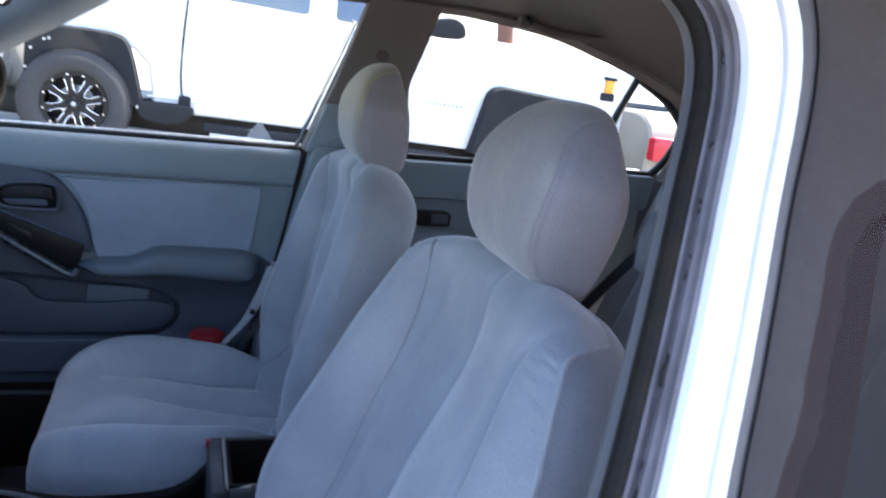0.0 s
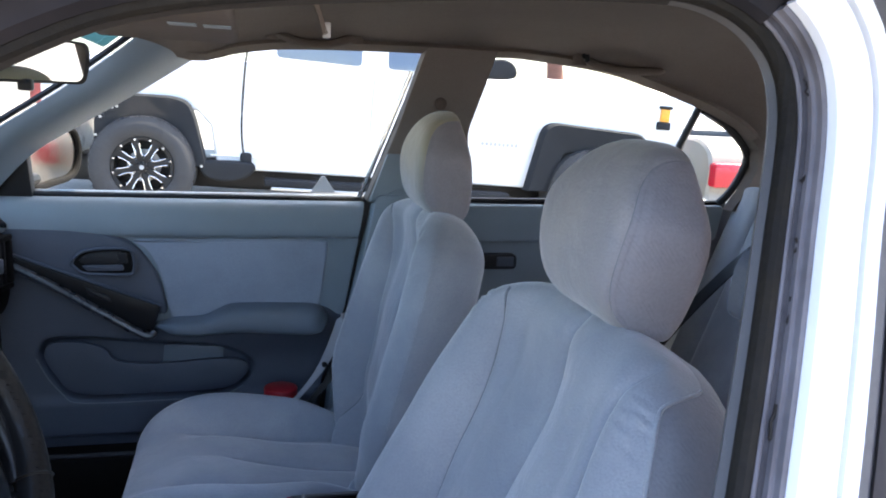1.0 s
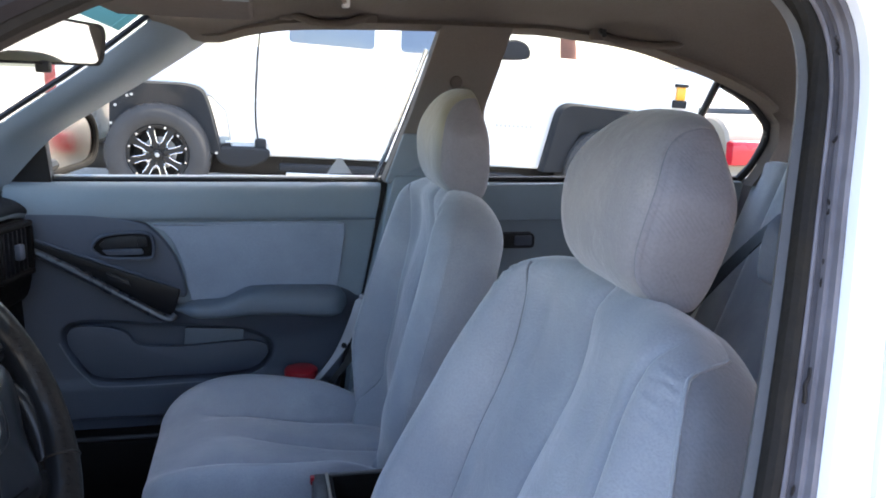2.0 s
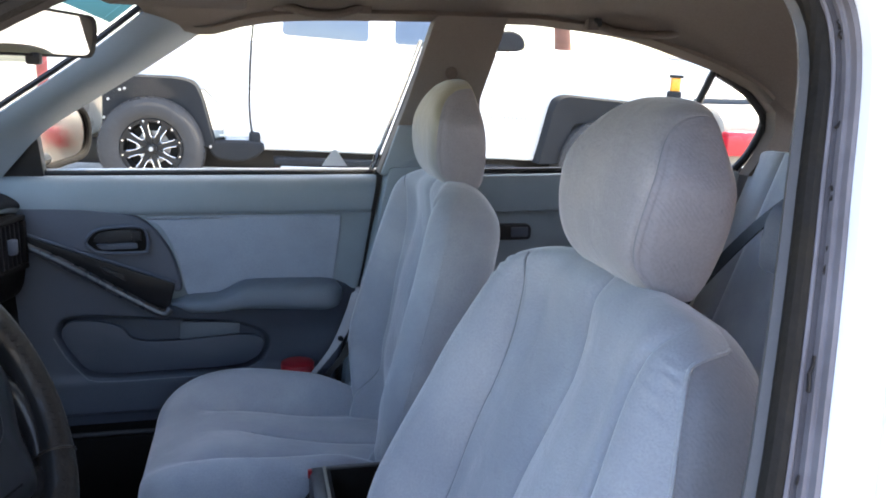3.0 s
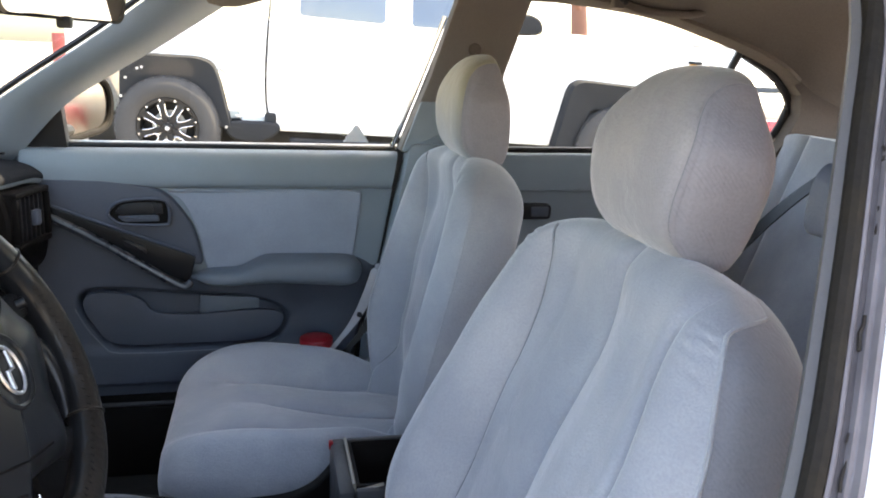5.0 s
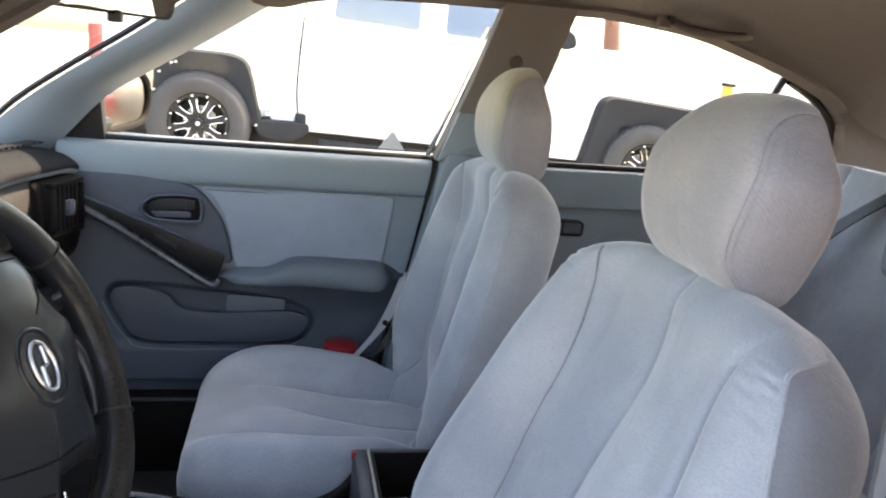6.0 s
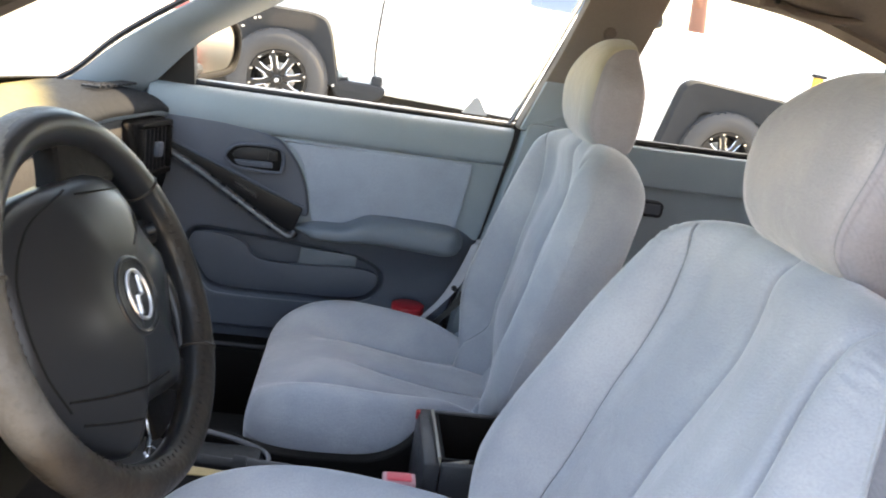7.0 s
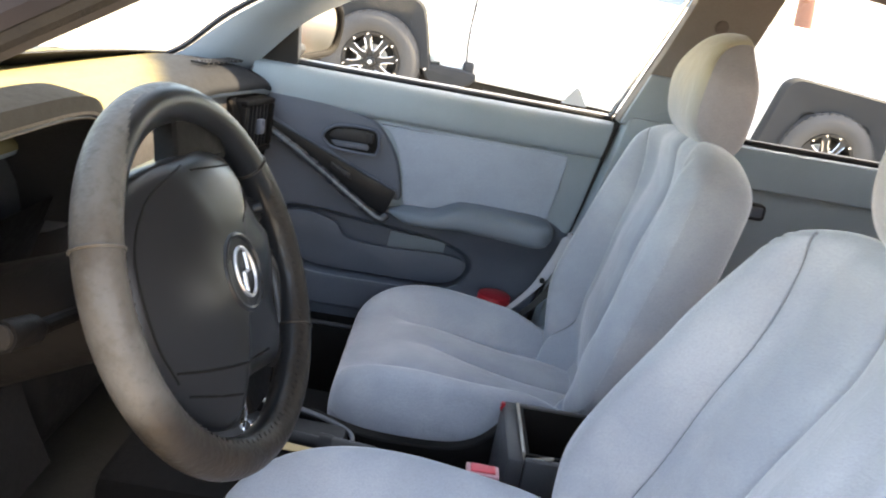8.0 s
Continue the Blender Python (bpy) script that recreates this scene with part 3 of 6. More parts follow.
def door_front():
    d = thing("front_door", "closed blue-grey passenger front door with cloth insert and map pocket", "car door", (-0.45, 0.72, 0.38))
    K = dict(yaw=0.02, x_ref=-0.45)
    recess = [(-0.742, 0.628), (-0.720, 0.579), (-0.673, 0.530), (-0.53, 0.527), (-0.376, 0.530), (-0.320, 0.556), (-0.311, 0.602), (-0.361, 0.634),
              (-0.45, 0.648), (-0.55, 0.655), (-0.66, 0.665), (-0.725, 0.662)]
    recess = smooth_poly([Vector(p) for p in recess], 3)

    def inside(x, z):
        """Distance into the pocket's recess, negative outside."""
        best, odd = 9.0, False
        for p, q in zip(recess, recess[1:] + recess[:1]):
            ex, ez = q.x - p.x, q.y - p.y
            k = min(max(((x - p.x) * ex + (z - p.y) * ez) / (ex * ex + ez * ez), 0), 1)
            best = min(best, math.hypot(p.x + ex * k - x, p.y + ez * k - z))
            if (p.y > z) != (q.y > z) and x < p.x + ex * (z - p.y) / ez:
                odd = not odd
        return best if odd else -best

    def moulding(u, v):
        z = 0.38 + 0.57 * v
        end = -0.072 - 0.020 * sst(0.95, 0.77, z) - 0.075 * sst(0.80, 0.42, z)
        x = -0.86 + (end + 0.86) * u
        out = 0.034 * math.exp(-((x + 0.25) / 0.13) ** 2 - ((z - 0.690) / 0.052) ** 2)
        out += 0.016 * math.exp(-((z - (0.688 - 0.62 * (x + 0.50))) / 0.028) ** 2) * sst(-0.44, -0.54, x)
        out += 0.010 * sst(0.545, 0.515, z) - 0.024 * sst(0.452, 0.440, z)
        out -= 0.026 * sst(-0.004, 0.010, inside(x, z))
        out -= 0.012 * sst(0.988, 1.0, u)
        return Vector((x, 0.692 + 0.02 * (x + 0.45) - out, z))
    part("door_panel", grid(moulding, 200, 150), TRIM_LOW, d, "dark blue-grey moulded lower panel", flat_angle=80)
    # Thin paler tube draws the highlight on the ledge below the pocket.
    crease = smooth_poly([Vector(p) for p in [(-0.747, 0.622), (-0.724, 0.575), (-0.695, 0.538), (-0.672, 0.5245), (-0.60, 0.5215), (-0.53, 0.522), (-0.43, 0.523), (-0.376, 0.525), (-0.330, 0.545)]], 6, False)
    part("pocket_edge", tube([(p.x, 0.6915 + 0.02 * (p.x + 0.45) - 0.010 * sst(0.545, 0.515, p.y), p.y) for p in crease], 0.0014, 6), TRIM_MID, d, "pale painted highlight along the edge under the map pocket")
    part("door_core", slab([(-0.86, 0.95), (-0.078, 0.95), (-0.106, 0.77), (-0.123, 0.70), (-0.158, 0.52), (-0.168, 0.38), (-0.86, 0.38)], 0.724, 0.76, **K), TRIM_DARK, d)
    # Upper pad with its rounded ledge.
    prof = [(0.690, 0.880), (0.674, 0.884), (0.665, 0.894), (0.664, 0.925), (0.672, 0.950), (0.684, 0.960), (0.705, 0.962), (0.72, 0.955)]
    rails = []
    for y, z in smooth_poly([Vector((a, b)) for a, b in prof], 3, False):
        rails.append([Vector((-0.825 + (0.753 - 0.018 * (0.96 - z) / 0.1) * i / 24, y + 0.02 * (-0.375 + 0.750 * i / 24), z)) for i in range(25)])
    part("upper_pad", band(rails, 0.006), TRIM, d, "smooth blue-grey vinyl upper pad")
    # Border panel round the cloth.
    border = [(-0.60, 0.886), (-0.080, 0.886), (-0.100, 0.77), (-0.112, 0.705), (-0.50, 0.690), (-0.56, 0.75)]
    part("border_panel", slab(round_poly(border, 0.012), 0.680, 0.70, 0.006, **K), TRIM, d)
    cloth = smooth_poly([Vector(p) for p in [(-0.549, 0.877), (-0.45, 0.878), (-0.345, 0.879), (-0.25, 0.879), (-0.165, 0.877), (-0.151, 0.866), (-0.156, 0.811), (-0.167, 0.738), (-0.176, 0.728), (-0.25, 0.727), (-0.345, 0.728), (-0.396, 0.700), (-0.465, 0.703), (-0.483, 0.732), (-0.490, 0.775), (-0.508, 0.83), (-0.528, 0.861)]], 5)
    part("cloth_insert", slab(cloth, 0.6745, 0.69, 0.004, 3, **K), DOOR_CLOTH, d, "brushed blue-grey cloth door insert")
    # Handle pod.
    pod = smooth_poly([Vector(p) for p in [(-0.85, 0.906), (-0.76, 0.907), (-0.677, 0.902), (-0.592, 0.888), (-0.549, 0.868), (-0.509, 0.815), (-0.490, 0.757), (-0.492, 0.720), (-0.56, 0.745), (-0.66, 0.79), (-0.75, 0.83), (-0.85, 0.86)]], 5)
    part("handle_pod", slab(pod, 0.664, 0.69, 0.008, 3, **K), TRIM_LOW, d, "dark blue-grey plastic pod round the door handle")
    h = part("door_handle", slab(smooth_poly([Vector(p) for p in [(-0.664, 0.836), (-0.645, 0.857), (-0.605, 0.864), (-0.560, 0.863), (-0.548, 0.85), (-0.547, 0.82), (-0.560, 0.810), (-0.635, 0.812), (-0.656, 0.822)]], 5), 0.654, 0.672, 0.005, 3, **K),
             FASCIA, d, "recessed dark door handle")
    ring = smooth_poly([Vector((p[0], 0.652 + 0.02 * (p[0] + 0.45), p[1])) for p in [(-0.664, 0.836), (-0.645, 0.857), (-0.605, 0.864), (-0.560, 0.863), (-0.548, 0.85), (-0.547, 0.82), (-0.560, 0.810), (-0.635, 0.812), (-0.656, 0.822)]], 5)
    part("bezel", tube(ring, 0.0034, 8, True, up=(0, 1, 0)), TRIM_DARK, h)
    part("recess", slab(smooth_poly([Vector(p) for p in [(-0.650, 0.838), (-0.636, 0.852), (-0.600, 0.857), (-0.572, 0.857), (-0.566, 0.845), (-0.566, 0.834), (-0.600, 0.831), (-0.640, 0.831)]], 4), 0.6525, 0.66, 0.002, **K), BLACK, h)
    part("lever", slab(round_poly([(-0.648, 0.829), (-0.568, 0.831), (-0.566, 0.818), (-0.636, 0.817)], 0.006), 0.650, 0.66, 0.003, **K), TRIM_LOW, h)
    part("lock_tab", slab(round_poly([(-0.578, 0.855), (-0.560, 0.855), (-0.559, 0.834), (-0.577, 0.834)], 0.003), 0.649, 0.66, 0.002, **K), BLACK, h)
    # Pull strip with a pale lower edge.
    strip = round_poly([(-0.83, 0.872), (-0.744, 0.838), (-0.698, 0.820), (-0.615, 0.787), (-0.55, 0.762), (-0.496, 0.742), (-0.513, 0.686), (-0.55, 0.702), (-0.596, 0.732), (-0.679, 0.782), (-0.740, 0.816), (-0.83, 0.855)], 0.010)
    s = part("pull_strip", slab(strip, 0.648, 0.69, 0.003, **K), WOODGRAIN, d, "glossy dark pull strip with window switch")
    low = smooth_poly([Vector(p) for p in [(-0.83, 0.648, 0.858), (-0.74, 0.642, 0.812), (-0.679, 0.638, 0.777), (-0.596, 0.634, 0.726), (-0.55, 0.634, 0.697), (-0.520, 0.634, 0.682), (-0.508, 0.640, 0.690)]], 5, False)
    part("lower_edge", tube(low, 0.0085, 10), GLOSS_EDGE, s, "polished dark edge")
    up = smooth_poly([Vector(p) for p in [(-0.83, 0.650, 0.874), (-0.744, 0.650, 0.840), (-0.615, 0.650, 0.790), (-0.496, 0.648, 0.745)]], 5, False)
    part("upper_edge", tube(up, 0.003, 6), TRIM_LOW, s)
    part("window_switch", slab(round_poly([(-0.640, 0.785), (-0.596, 0.767), (-0.592, 0.752), (-0.634, 0.768)], 0.004), 0.643, 0.66, 0.002, **K), BLACK, s)
    # Armrest: a swelling bar that ends round.
    def arm(u, v):
        x = -0.512 + 0.362 * u
        end = math.sqrt(max(1 - max((u - 0.86) / 0.14, 0) ** 2, 0.0))
        a = 2 * math.pi * v
        lift = 0.028 * sst(0.25, 0.45, u)
        cy, cz = 0.668, 0.697 + lift * 0.55 - 0.006 * sst(0.5, 1.0, u)
        grow = 0.25 + 0.75 * sst(0.0, 0.14, u)
        ry = (0.052 + 0.010 * u) * (0.25 + 0.75 * end) * grow
        rz = (0.0150 + lift * 0.36 + 0.007 * u) * (0.35 + 0.65 * end) * grow
        return Vector((x, cy - ry * spow(math.cos(a), 0.6), cz + rz * spow(math.sin(a), 0.65)))
    bm = bmesh.new()
    rows = [[bm.verts.new(arm(i / 30, j / 28)) for j in range(28)] for i in range(31)]
    for a, b in zip(rows, rows[1:]):
        for j in range(28):
            bm.faces.new((a[j], a[(j + 1) % 28], b[(j + 1) % 28], b[j]))
    bm.faces.new(rows[0]), bm.faces.new(rows[-1][::-1])
    part("armrest", bm, TRIM_MID, d, "padded blue-grey vinyl armrest")
    # Map pocket: a bin wall that stands before a dark gap.
    bin_wall = smooth_poly([Vector(p) for p in [(-0.732, 0.628), (-0.712, 0.585), (-0.668, 0.541), (-0.53, 0.537), (-0.380, 0.540), (-0.330, 0.563), (-0.322, 0.598), (-0.374, 0.610), (-0.498, 0.604), (-0.585, 0.610), (-0.615, 0.640), (-0.66, 0.655), (-0.715, 0.655)]], 5)
    p = part("map_pocket", slab(bin_wall, 0.690, 0.700, 0.004, **K), TRIM_LOW, d, "moulded map pocket")
    part("pocket_rib", slab(round_poly([(-0.496, 0.641), (-0.500, 0.590), (-0.374, 0.590), (-0.371, 0.633)], 0.004), 0.7045, 0.712, 0.002, **K), TRIM_MID, p, "slightly paler patch inside the pocket")
    # Window: pane, frame, seals.
    pane = [(-0.80, 0.955), (-0.60, 1.155), (-0.40, 1.262), (-0.24, 1.295), (-0.01, 1.300), (0.042, 1.27), (-0.058, 0.955)]
    g = part("window_pane", slab(pane, 0.705, 0.709, lean=-0.22, z_ref=0.955), GLASS, d, "clear side window glass with dust")
    g.visible_shadow = False
    belt = [Vector((-0.83, 0.700, 0.966)), Vector((-0.45, 0.706, 0.966)), Vector((-0.064, 0.714, 0.966))]
    part("belt_seal", tube(belt, 0.006, 8), BLACK, d, "black rubber belt seal")
    part("belt_trim", tube([v + Vector((0, 0.022, 0.004)) for v in belt], 0.003, 8), SATIN, d, "thin bright belt moulding")
    sash = [Vector((-0.068, 0.712, 0.955)), Vector((-0.012, 0.675, 1.12)), Vector((0.032, 0.648, 1.25))]
    part("sash", tube(sash, 0.012, 8, squash=0.6), RUBBER, d, "brown-grey rear window sash")
    part("bright_sash", tube([v + Vector((-0.017, 0.006, 0)) for v in sash], 0.0055, 8), CHROME, d, "bright edge of the window sash")
    sail = [(-0.86, 0.955), (-0.74, 0.958), (-0.745, 1.055), (-0.79, 1.03), (-0.86, 0.965)]
    part("mirror_sail", slab(sail, 0.688, 0.715, 0.004, lean=-0.15, z_ref=0.955), BLACK, d, "black triangular mirror cover")
    part("door_skin", slab([(-0.93, 0.93), (-0.05, 0.95), (-0.10, 0.6), (-0.16, 0.25), (-0.93, 0.25)], 0.80, 0.83, 0.01), PAINT, d, "white painted outer skin")
    st = part("sticker", slab([(-0.190, 0.982), (-0.166, 1.019), (-0.160, 1.019), (-0.135, 0.982)], 0.699, 0.7005, lean=-0.22, z_ref=0.955), PAINT, d, "small pale triangular sticker")
    # Mirror outside.
    mir = thing("side_mirror", "black-edged door mirror outside the passenger window", "mirror", (-0.73, 0.86, 0.98))
    n = Vector((0.931, -0.364, 0.03)).normalized()
    tx = Vector((0, 0, 1)).cross(n).normalized()
    tz = n.cross(tx)
    c = Vector((-0.735, 0.86, 1.032))
    shape = smooth_poly([Vector(q) for q in [(-0.090, -0.052), (0.0, -0.056), (0.062, -0.044), (0.084, -0.005), (0.078, 0.035), (0.045, 0.056), (-0.02, 0.056), (-0.088, 0.05)]], 4)
    def lay(scale, off):
        return [c + tx * p.x * scale + tz * p.y * scale + n * off for p in shape]
    bm = band([lay(1.04, -0.002), lay(1.12, 0.000), lay(1.14, -0.012), lay(1.0, -0.07)], 0, True)
    bm.faces.new([bm.verts.new(q) for q in lay(0.55, -0.10)])
    part("housing", bm, FASCIA, mir, "black mirror housing")
    part("bezel", tube(lay(1.07, 0.002), 0.0075, 8, True, up=n), FASCIA, mir, "black mirror bezel")
    bm = bmesh.new()
    bm.faces.new([bm.verts.new(q) for q in lay(1.04, 0.000)])
    part("mirror_glass", bm, MIRROR_DARK, mir)
    part("stalk", tube([(-0.78, 0.71, 0.985), (-0.77, 0.80, 0.985)], 0.022, 10, squash=0.7), BLACK, mir)
    return d


door_front()


# ---- far rear door ----
def door_rear():
    d = thing("rear_door", "closed blue-grey passenger rear door behind the seats", "car door", (0.5, 0.72, 0.38))
    part("door_panel", slab([(0.10, 0.955), (0.80, 0.965), (0.80, 0.60), (0.62, 0.38), (0.08, 0.38)], 0.70, 0.74, 0.006), TRIM, d, "blue-grey rear door panel")
    part("upper_pad", slab(round_poly([(0.10, 0.962), (0.815, 0.972), (0.80, 0.885), (0.10, 0.878)], 0.012), 0.672, 0.71, 0.005, 3), TRIM, d, "blue-grey vinyl upper pad")
    h = part("door_handle", slab(round_poly([(0.205, 0.848), (0.290, 0.848), (0.290, 0.812), (0.205, 0.812)], 0.012), 0.680, 0.705, 0.004), BLACK, d, "recessed black door handle")
    part("lever", slab(round_poly([(0.240, 0.843), (0.282, 0.843), (0.282, 0.820), (0.240, 0.820)], 0.004), 0.676, 0.69, 0.003), TRIM_LOW, h)
    g = part("window_pane", slab([(0.13, 0.96), (0.155, 1.14), (0.19, 1.30), (0.30, 1.305), (0.48, 1.285), (0.62, 1.24), (0.70, 1.205), (0.655, 0.965)], 0.705, 0.709, lean=-0.20, z_ref=0.955), GLASS, d)
    g.visible_shadow = False
    q = part("quarter_pane", slab([(0.68, 0.965), (0.725, 1.19), (0.79, 1.16), (0.845, 1.11), (0.85, 1.07), (0.83, 1.01), (0.80, 0.965)], 0.703, 0.707, lean=-0.20, z_ref=0.955), GLASS, d)
    q.visible_shadow = False
    part("division_bar", tube([(0.640, 0.700, 0.965), (0.676, 0.67, 1.12), (0.705, 0.655, 1.205)], 0.013, 8, squash=0.7), BLACK, d, "black window division bar")
    part("belt_seal", tube([(0.10, 0.700, 0.970), (0.82, 0.700, 0.976)], 0.007, 8), BLACK, d)
    part("quarter_seal", tube(smooth_poly([Vector(p) for p in [(0.715, 0.648, 1.20), (0.79, 0.655, 1.162), (0.848, 0.662, 1.11), (0.854, 0.668, 1.07), (0.834, 0.68, 1.012), (0.808, 0.69, 0.975)]], 4, False), 0.010, 8), BLACK, d, "black rubber quarter window seal")
    part("door_skin", slab([(-0.02, 0.95), (0.85, 0.97), (0.80, 0.5), (0.55, 0.25), (-0.14, 0.25)], 0.80, 0.83, 0.01), PAINT, d, "white painted outer skin")
    return d


door_rear()


# ---- seats ----


def loop_point(u, p_side, p_face):
    """A rounded-box section: k across (-1..1) and s through (-1..1), evenly spread over the face."""
    if u < 0.5:
        k = math.sin(math.pi / 2 * (1 - 4 * u))
        sign = 1
    else:
        k = math.sin(math.pi / 2 * (4 * u - 3))
        sign = -1
    return k, sign * max(1 - abs(k) ** p_side, 0.0) ** (1 / p_face)


def seam_at(v, y=1.0, worn=0.0):
    """Place across of the two outer seams of the backrest."""
    return 0.140 if y > 0 else 0.150 + worn * (0.026 * sst(0.82, 0.62, v) - 0.004 - 0.008 * sst(0.92, 1.0, v))


def side_seam(v, worn=0.0):
    """Place round the section of the seam between the face and the woven side; on a worn bolster it turns over the shoulder."""
    return 0.4655 + worn * (-0.017 * sst(0.70, 0.85, v) + 0.064 * sst(0.885, 0.985, v) ** 1.5)


SIDE_COLUMN = 354 / 760


def back_skin(u, v, worn=0.0):
    """Backrest skin with its columns drawn aside, so that one of them runs along each side seam."""
    a = side_seam(v, worn)
    if 0.25 < u < SIDE_COLUMN:
        u = 0.25 + (u - 0.25) * (a - 0.25) / (SIDE_COLUMN - 0.25)
    elif SIDE_COLUMN <= u < 0.75:
        u = a + (u - SIDE_COLUMN) * (0.75 - a) / (0.75 - SIDE_COLUMN)
    return back_point(u, v, worn)


def back_point(u, v, worn=0.0):
    """Backrest skin, upright: x forwards through it, z upwards; u round the section, v upwards; worn flattens the outer bolster."""
    kk, s = loop_point(u, 3.4, 3.0)
    top = math.sqrt(max(1 - max((v - 0.78) / 0.22, 0) ** 2.6, 0.0))
    half = (0.148 + 0.124 * sst(0.0, 0.24, v) - 0.014 * sst(0.35, 0.60, v) - 0.050 * sst(0.58, 0.95, v)) * (0.42 + 0.58 * top)
    y = half * kk
    depth = (0.062 * (0.15 + 0.85 * top) if s > 0 else 0.075 * (0.15 + 0.85 * top ** (1 - 0.5 * worn))) * (1 - 0.70 * sst(0.32, 0.0, v))
    d = depth * s
    if s > 0:
        k = abs(kk)
        ys = seam_at(v, y, worn)
        kept = 1 - 0.65 * worn * sst(0.02, -0.10, y)
        edge = sst(0.0, 0.5, s)
        d += top * edge * (0.022 * sst(0.45, 0.85, k) * (0.5 + 0.5 * kept) - 0.008)
        deep = 0.042 * sst(1.02, 0.72, v) + 0.012 * sst(0.60, 0.30, v)
        d -= deep * kept * (1 - sst(0.40, 0.76, k))
        d += top * edge * 0.005 * math.sin(math.pi * min(abs(y) / ys, 1.0))
        soft = sst(1.0, 0.95, v) * edge * (sst(1.0, 0.86, k) if y > 0 or not worn else 1.0)
        for at, w in ((ys if y > 0 else -ys, 0.010), (0, 0.011)):
            d -= soft * (1 if at == 0 else sst(0.95, 0.82, v) if at > 0 or not worn else sst(1.0, 0.97, v) * (1 - 0.35 * sst(0.84, 0.90, v))) * (0.007 * bump(y, at, 0.0038) + 0.006 * bump(y, at, w))
        d += (0.0005 + 0.0025 * worn) * bump(u, side_seam(v, worn) if y < 0 else 0.0345, 0.006) * sst(0.97, 0.86, v)
        # Pulled folds where the outer bolster turns over the shoulder.
        fold = bump(v, 0.86, 0.06) * sst(ys + 0.012, ys + 0.03, abs(y)) * sst(0.002, 0.018, side_seam(v, worn) - u) * worn
        d += fold * 0.0011 * math.sin(190 * v + 60 * y) + fold * 0.0008 * math.sin(310 * v - 120 * y)
    return Vector((d, y, 0.575 * v - 0.034 * sst(0.80, 1.0, v)))


def cushion_point(u, v):
    """Cushion skin: v from the rear to the front, u round the section."""
    kk, s = loop_point(u, 3.6, 3.4)
    nose = math.sqrt(max(1 - max((v - 0.58) / 0.42, 0) ** 2.3, 0.0))
    tail = sst(-0.02, 0.10, v)
    half = (0.215 + 0.045 * sst(0.05, 0.6, v)) * (0.60 + 0.40 * nose) * (0.85 + 0.15 * tail)
    y = half * kk
    zc = 0.430 + 0.040 * v
    d = (0.085 * (0.25 + 0.75 * nose) if s > 0 else 0.052 * (0.55 + 0.45 * nose)) * s
    if s > 0:
        k = abs(kk)
        edge = sst(0.0, 0.5, s)
        d += edge * nose * (0.054 * bump(k, 0.80, 0.22) * sst(-0.1, 0.35, v) - 0.006)
        d -= 0.022 * sst(0.75, 0.2, v) * (1 - sst(0.45, 0.8, k))
        ys = 0.132 - 0.030 * v
        fade = sst(0.86, 0.68, v) * edge
        d -= fade * (0.007 * bump(abs(y), ys, 0.0032) + 0.014 * bump(abs(y), ys, 0.022))
        d -= sst(0.68, 0.45, v) * (0.007 * bump(y, 0, 0.0032) + 0.007 * bump(y, 0, 0.013))
        d += 0.006 * math.sin(math.pi * min(abs(y) / ys, 1.0)) * nose * fade
    return Vector((-0.075 - 0.456 * v, y, zc + d))


def head_point(u, v):
    """Headrest skin: v across, u round the side outline; a cushion that bulges forwards, with broad domed ends."""
    w = (v - 0.5) * 2
    end = max(abs(w) - 0.80, 0) / 0.20
    t = math.copysign(math.sin(math.pi / 2 * min(abs(w) / 0.80, 1)), w)
    k = abs(t)
    cap = math.sqrt(max(1 - max((k - 0.60) / 0.40, 0) ** 2.2, 0.0))
    a = 2 * math.pi * u
    c, s = math.cos(a), math.sin(a)
    h = spow(s, 0.74 if s > 0 else 0.60)
    up = (h + 1) / 2
    size = (0.80 + 0.20 * cap) * (1 - end)
    z = 1.0792 + 0.0902 * h * (1 - 0.16 * k ** 3 if h > 0 else 0.95 + 0.05 * cap) * (1 - end)
    depth = 0.070 if c < 0 else 0.0170 + 0.012 * (1 - up)
    x = 0.0305 - 0.0040 * h * (1 - end) + depth * (1 - 0.16 * sst(0.4, 1.0, up)) * spow(c, 0.94 if c < 0 else 0.62) * size
    near = (h * (1 - end) + 1) / 2
    wide = 0.0990 * (0.78 + 0.22 * sst(0, 0.55, near) - 0.32 * sst(0.58, 1.0, near))
    g = (0.0024 * bump(k, 0.945, 0.012) + 0.0010 * bump(k, 0.945, 0.05)) * (end == 0)
    dome = math.copysign(0.012 * math.sqrt(max(1 - (1 - end) ** 2, 0)), w) if end else 0
    return Vector((x - g * c, wide * t + dome, z - g * s))


def back_slot(u, v):
    return 0 if 0.5 - SIDE_COLUMN < u < SIDE_COLUMN else 1


def head_slot(u, v):
    return 1 if abs(v - 0.5) > 0.5 * 0.80 * (2 / math.pi) * math.asin(0.948) else 0


def seam_path(fn, y_of, v0, v1, rise):
    """A thread that follows the face of a cushion at a given place across."""
    pts = []
    for i in range(61):
        v = v0 + (v1 - v0) * i / 60
        lo, hi = 0.02, 0.48
        for _ in range(24):
            m = (lo + hi) / 2
            if fn(m, v).y > y_of(v):
                lo = m
            else:
                hi = m
        pts.append(fn(lo, v) + Vector(rise))
    return pts


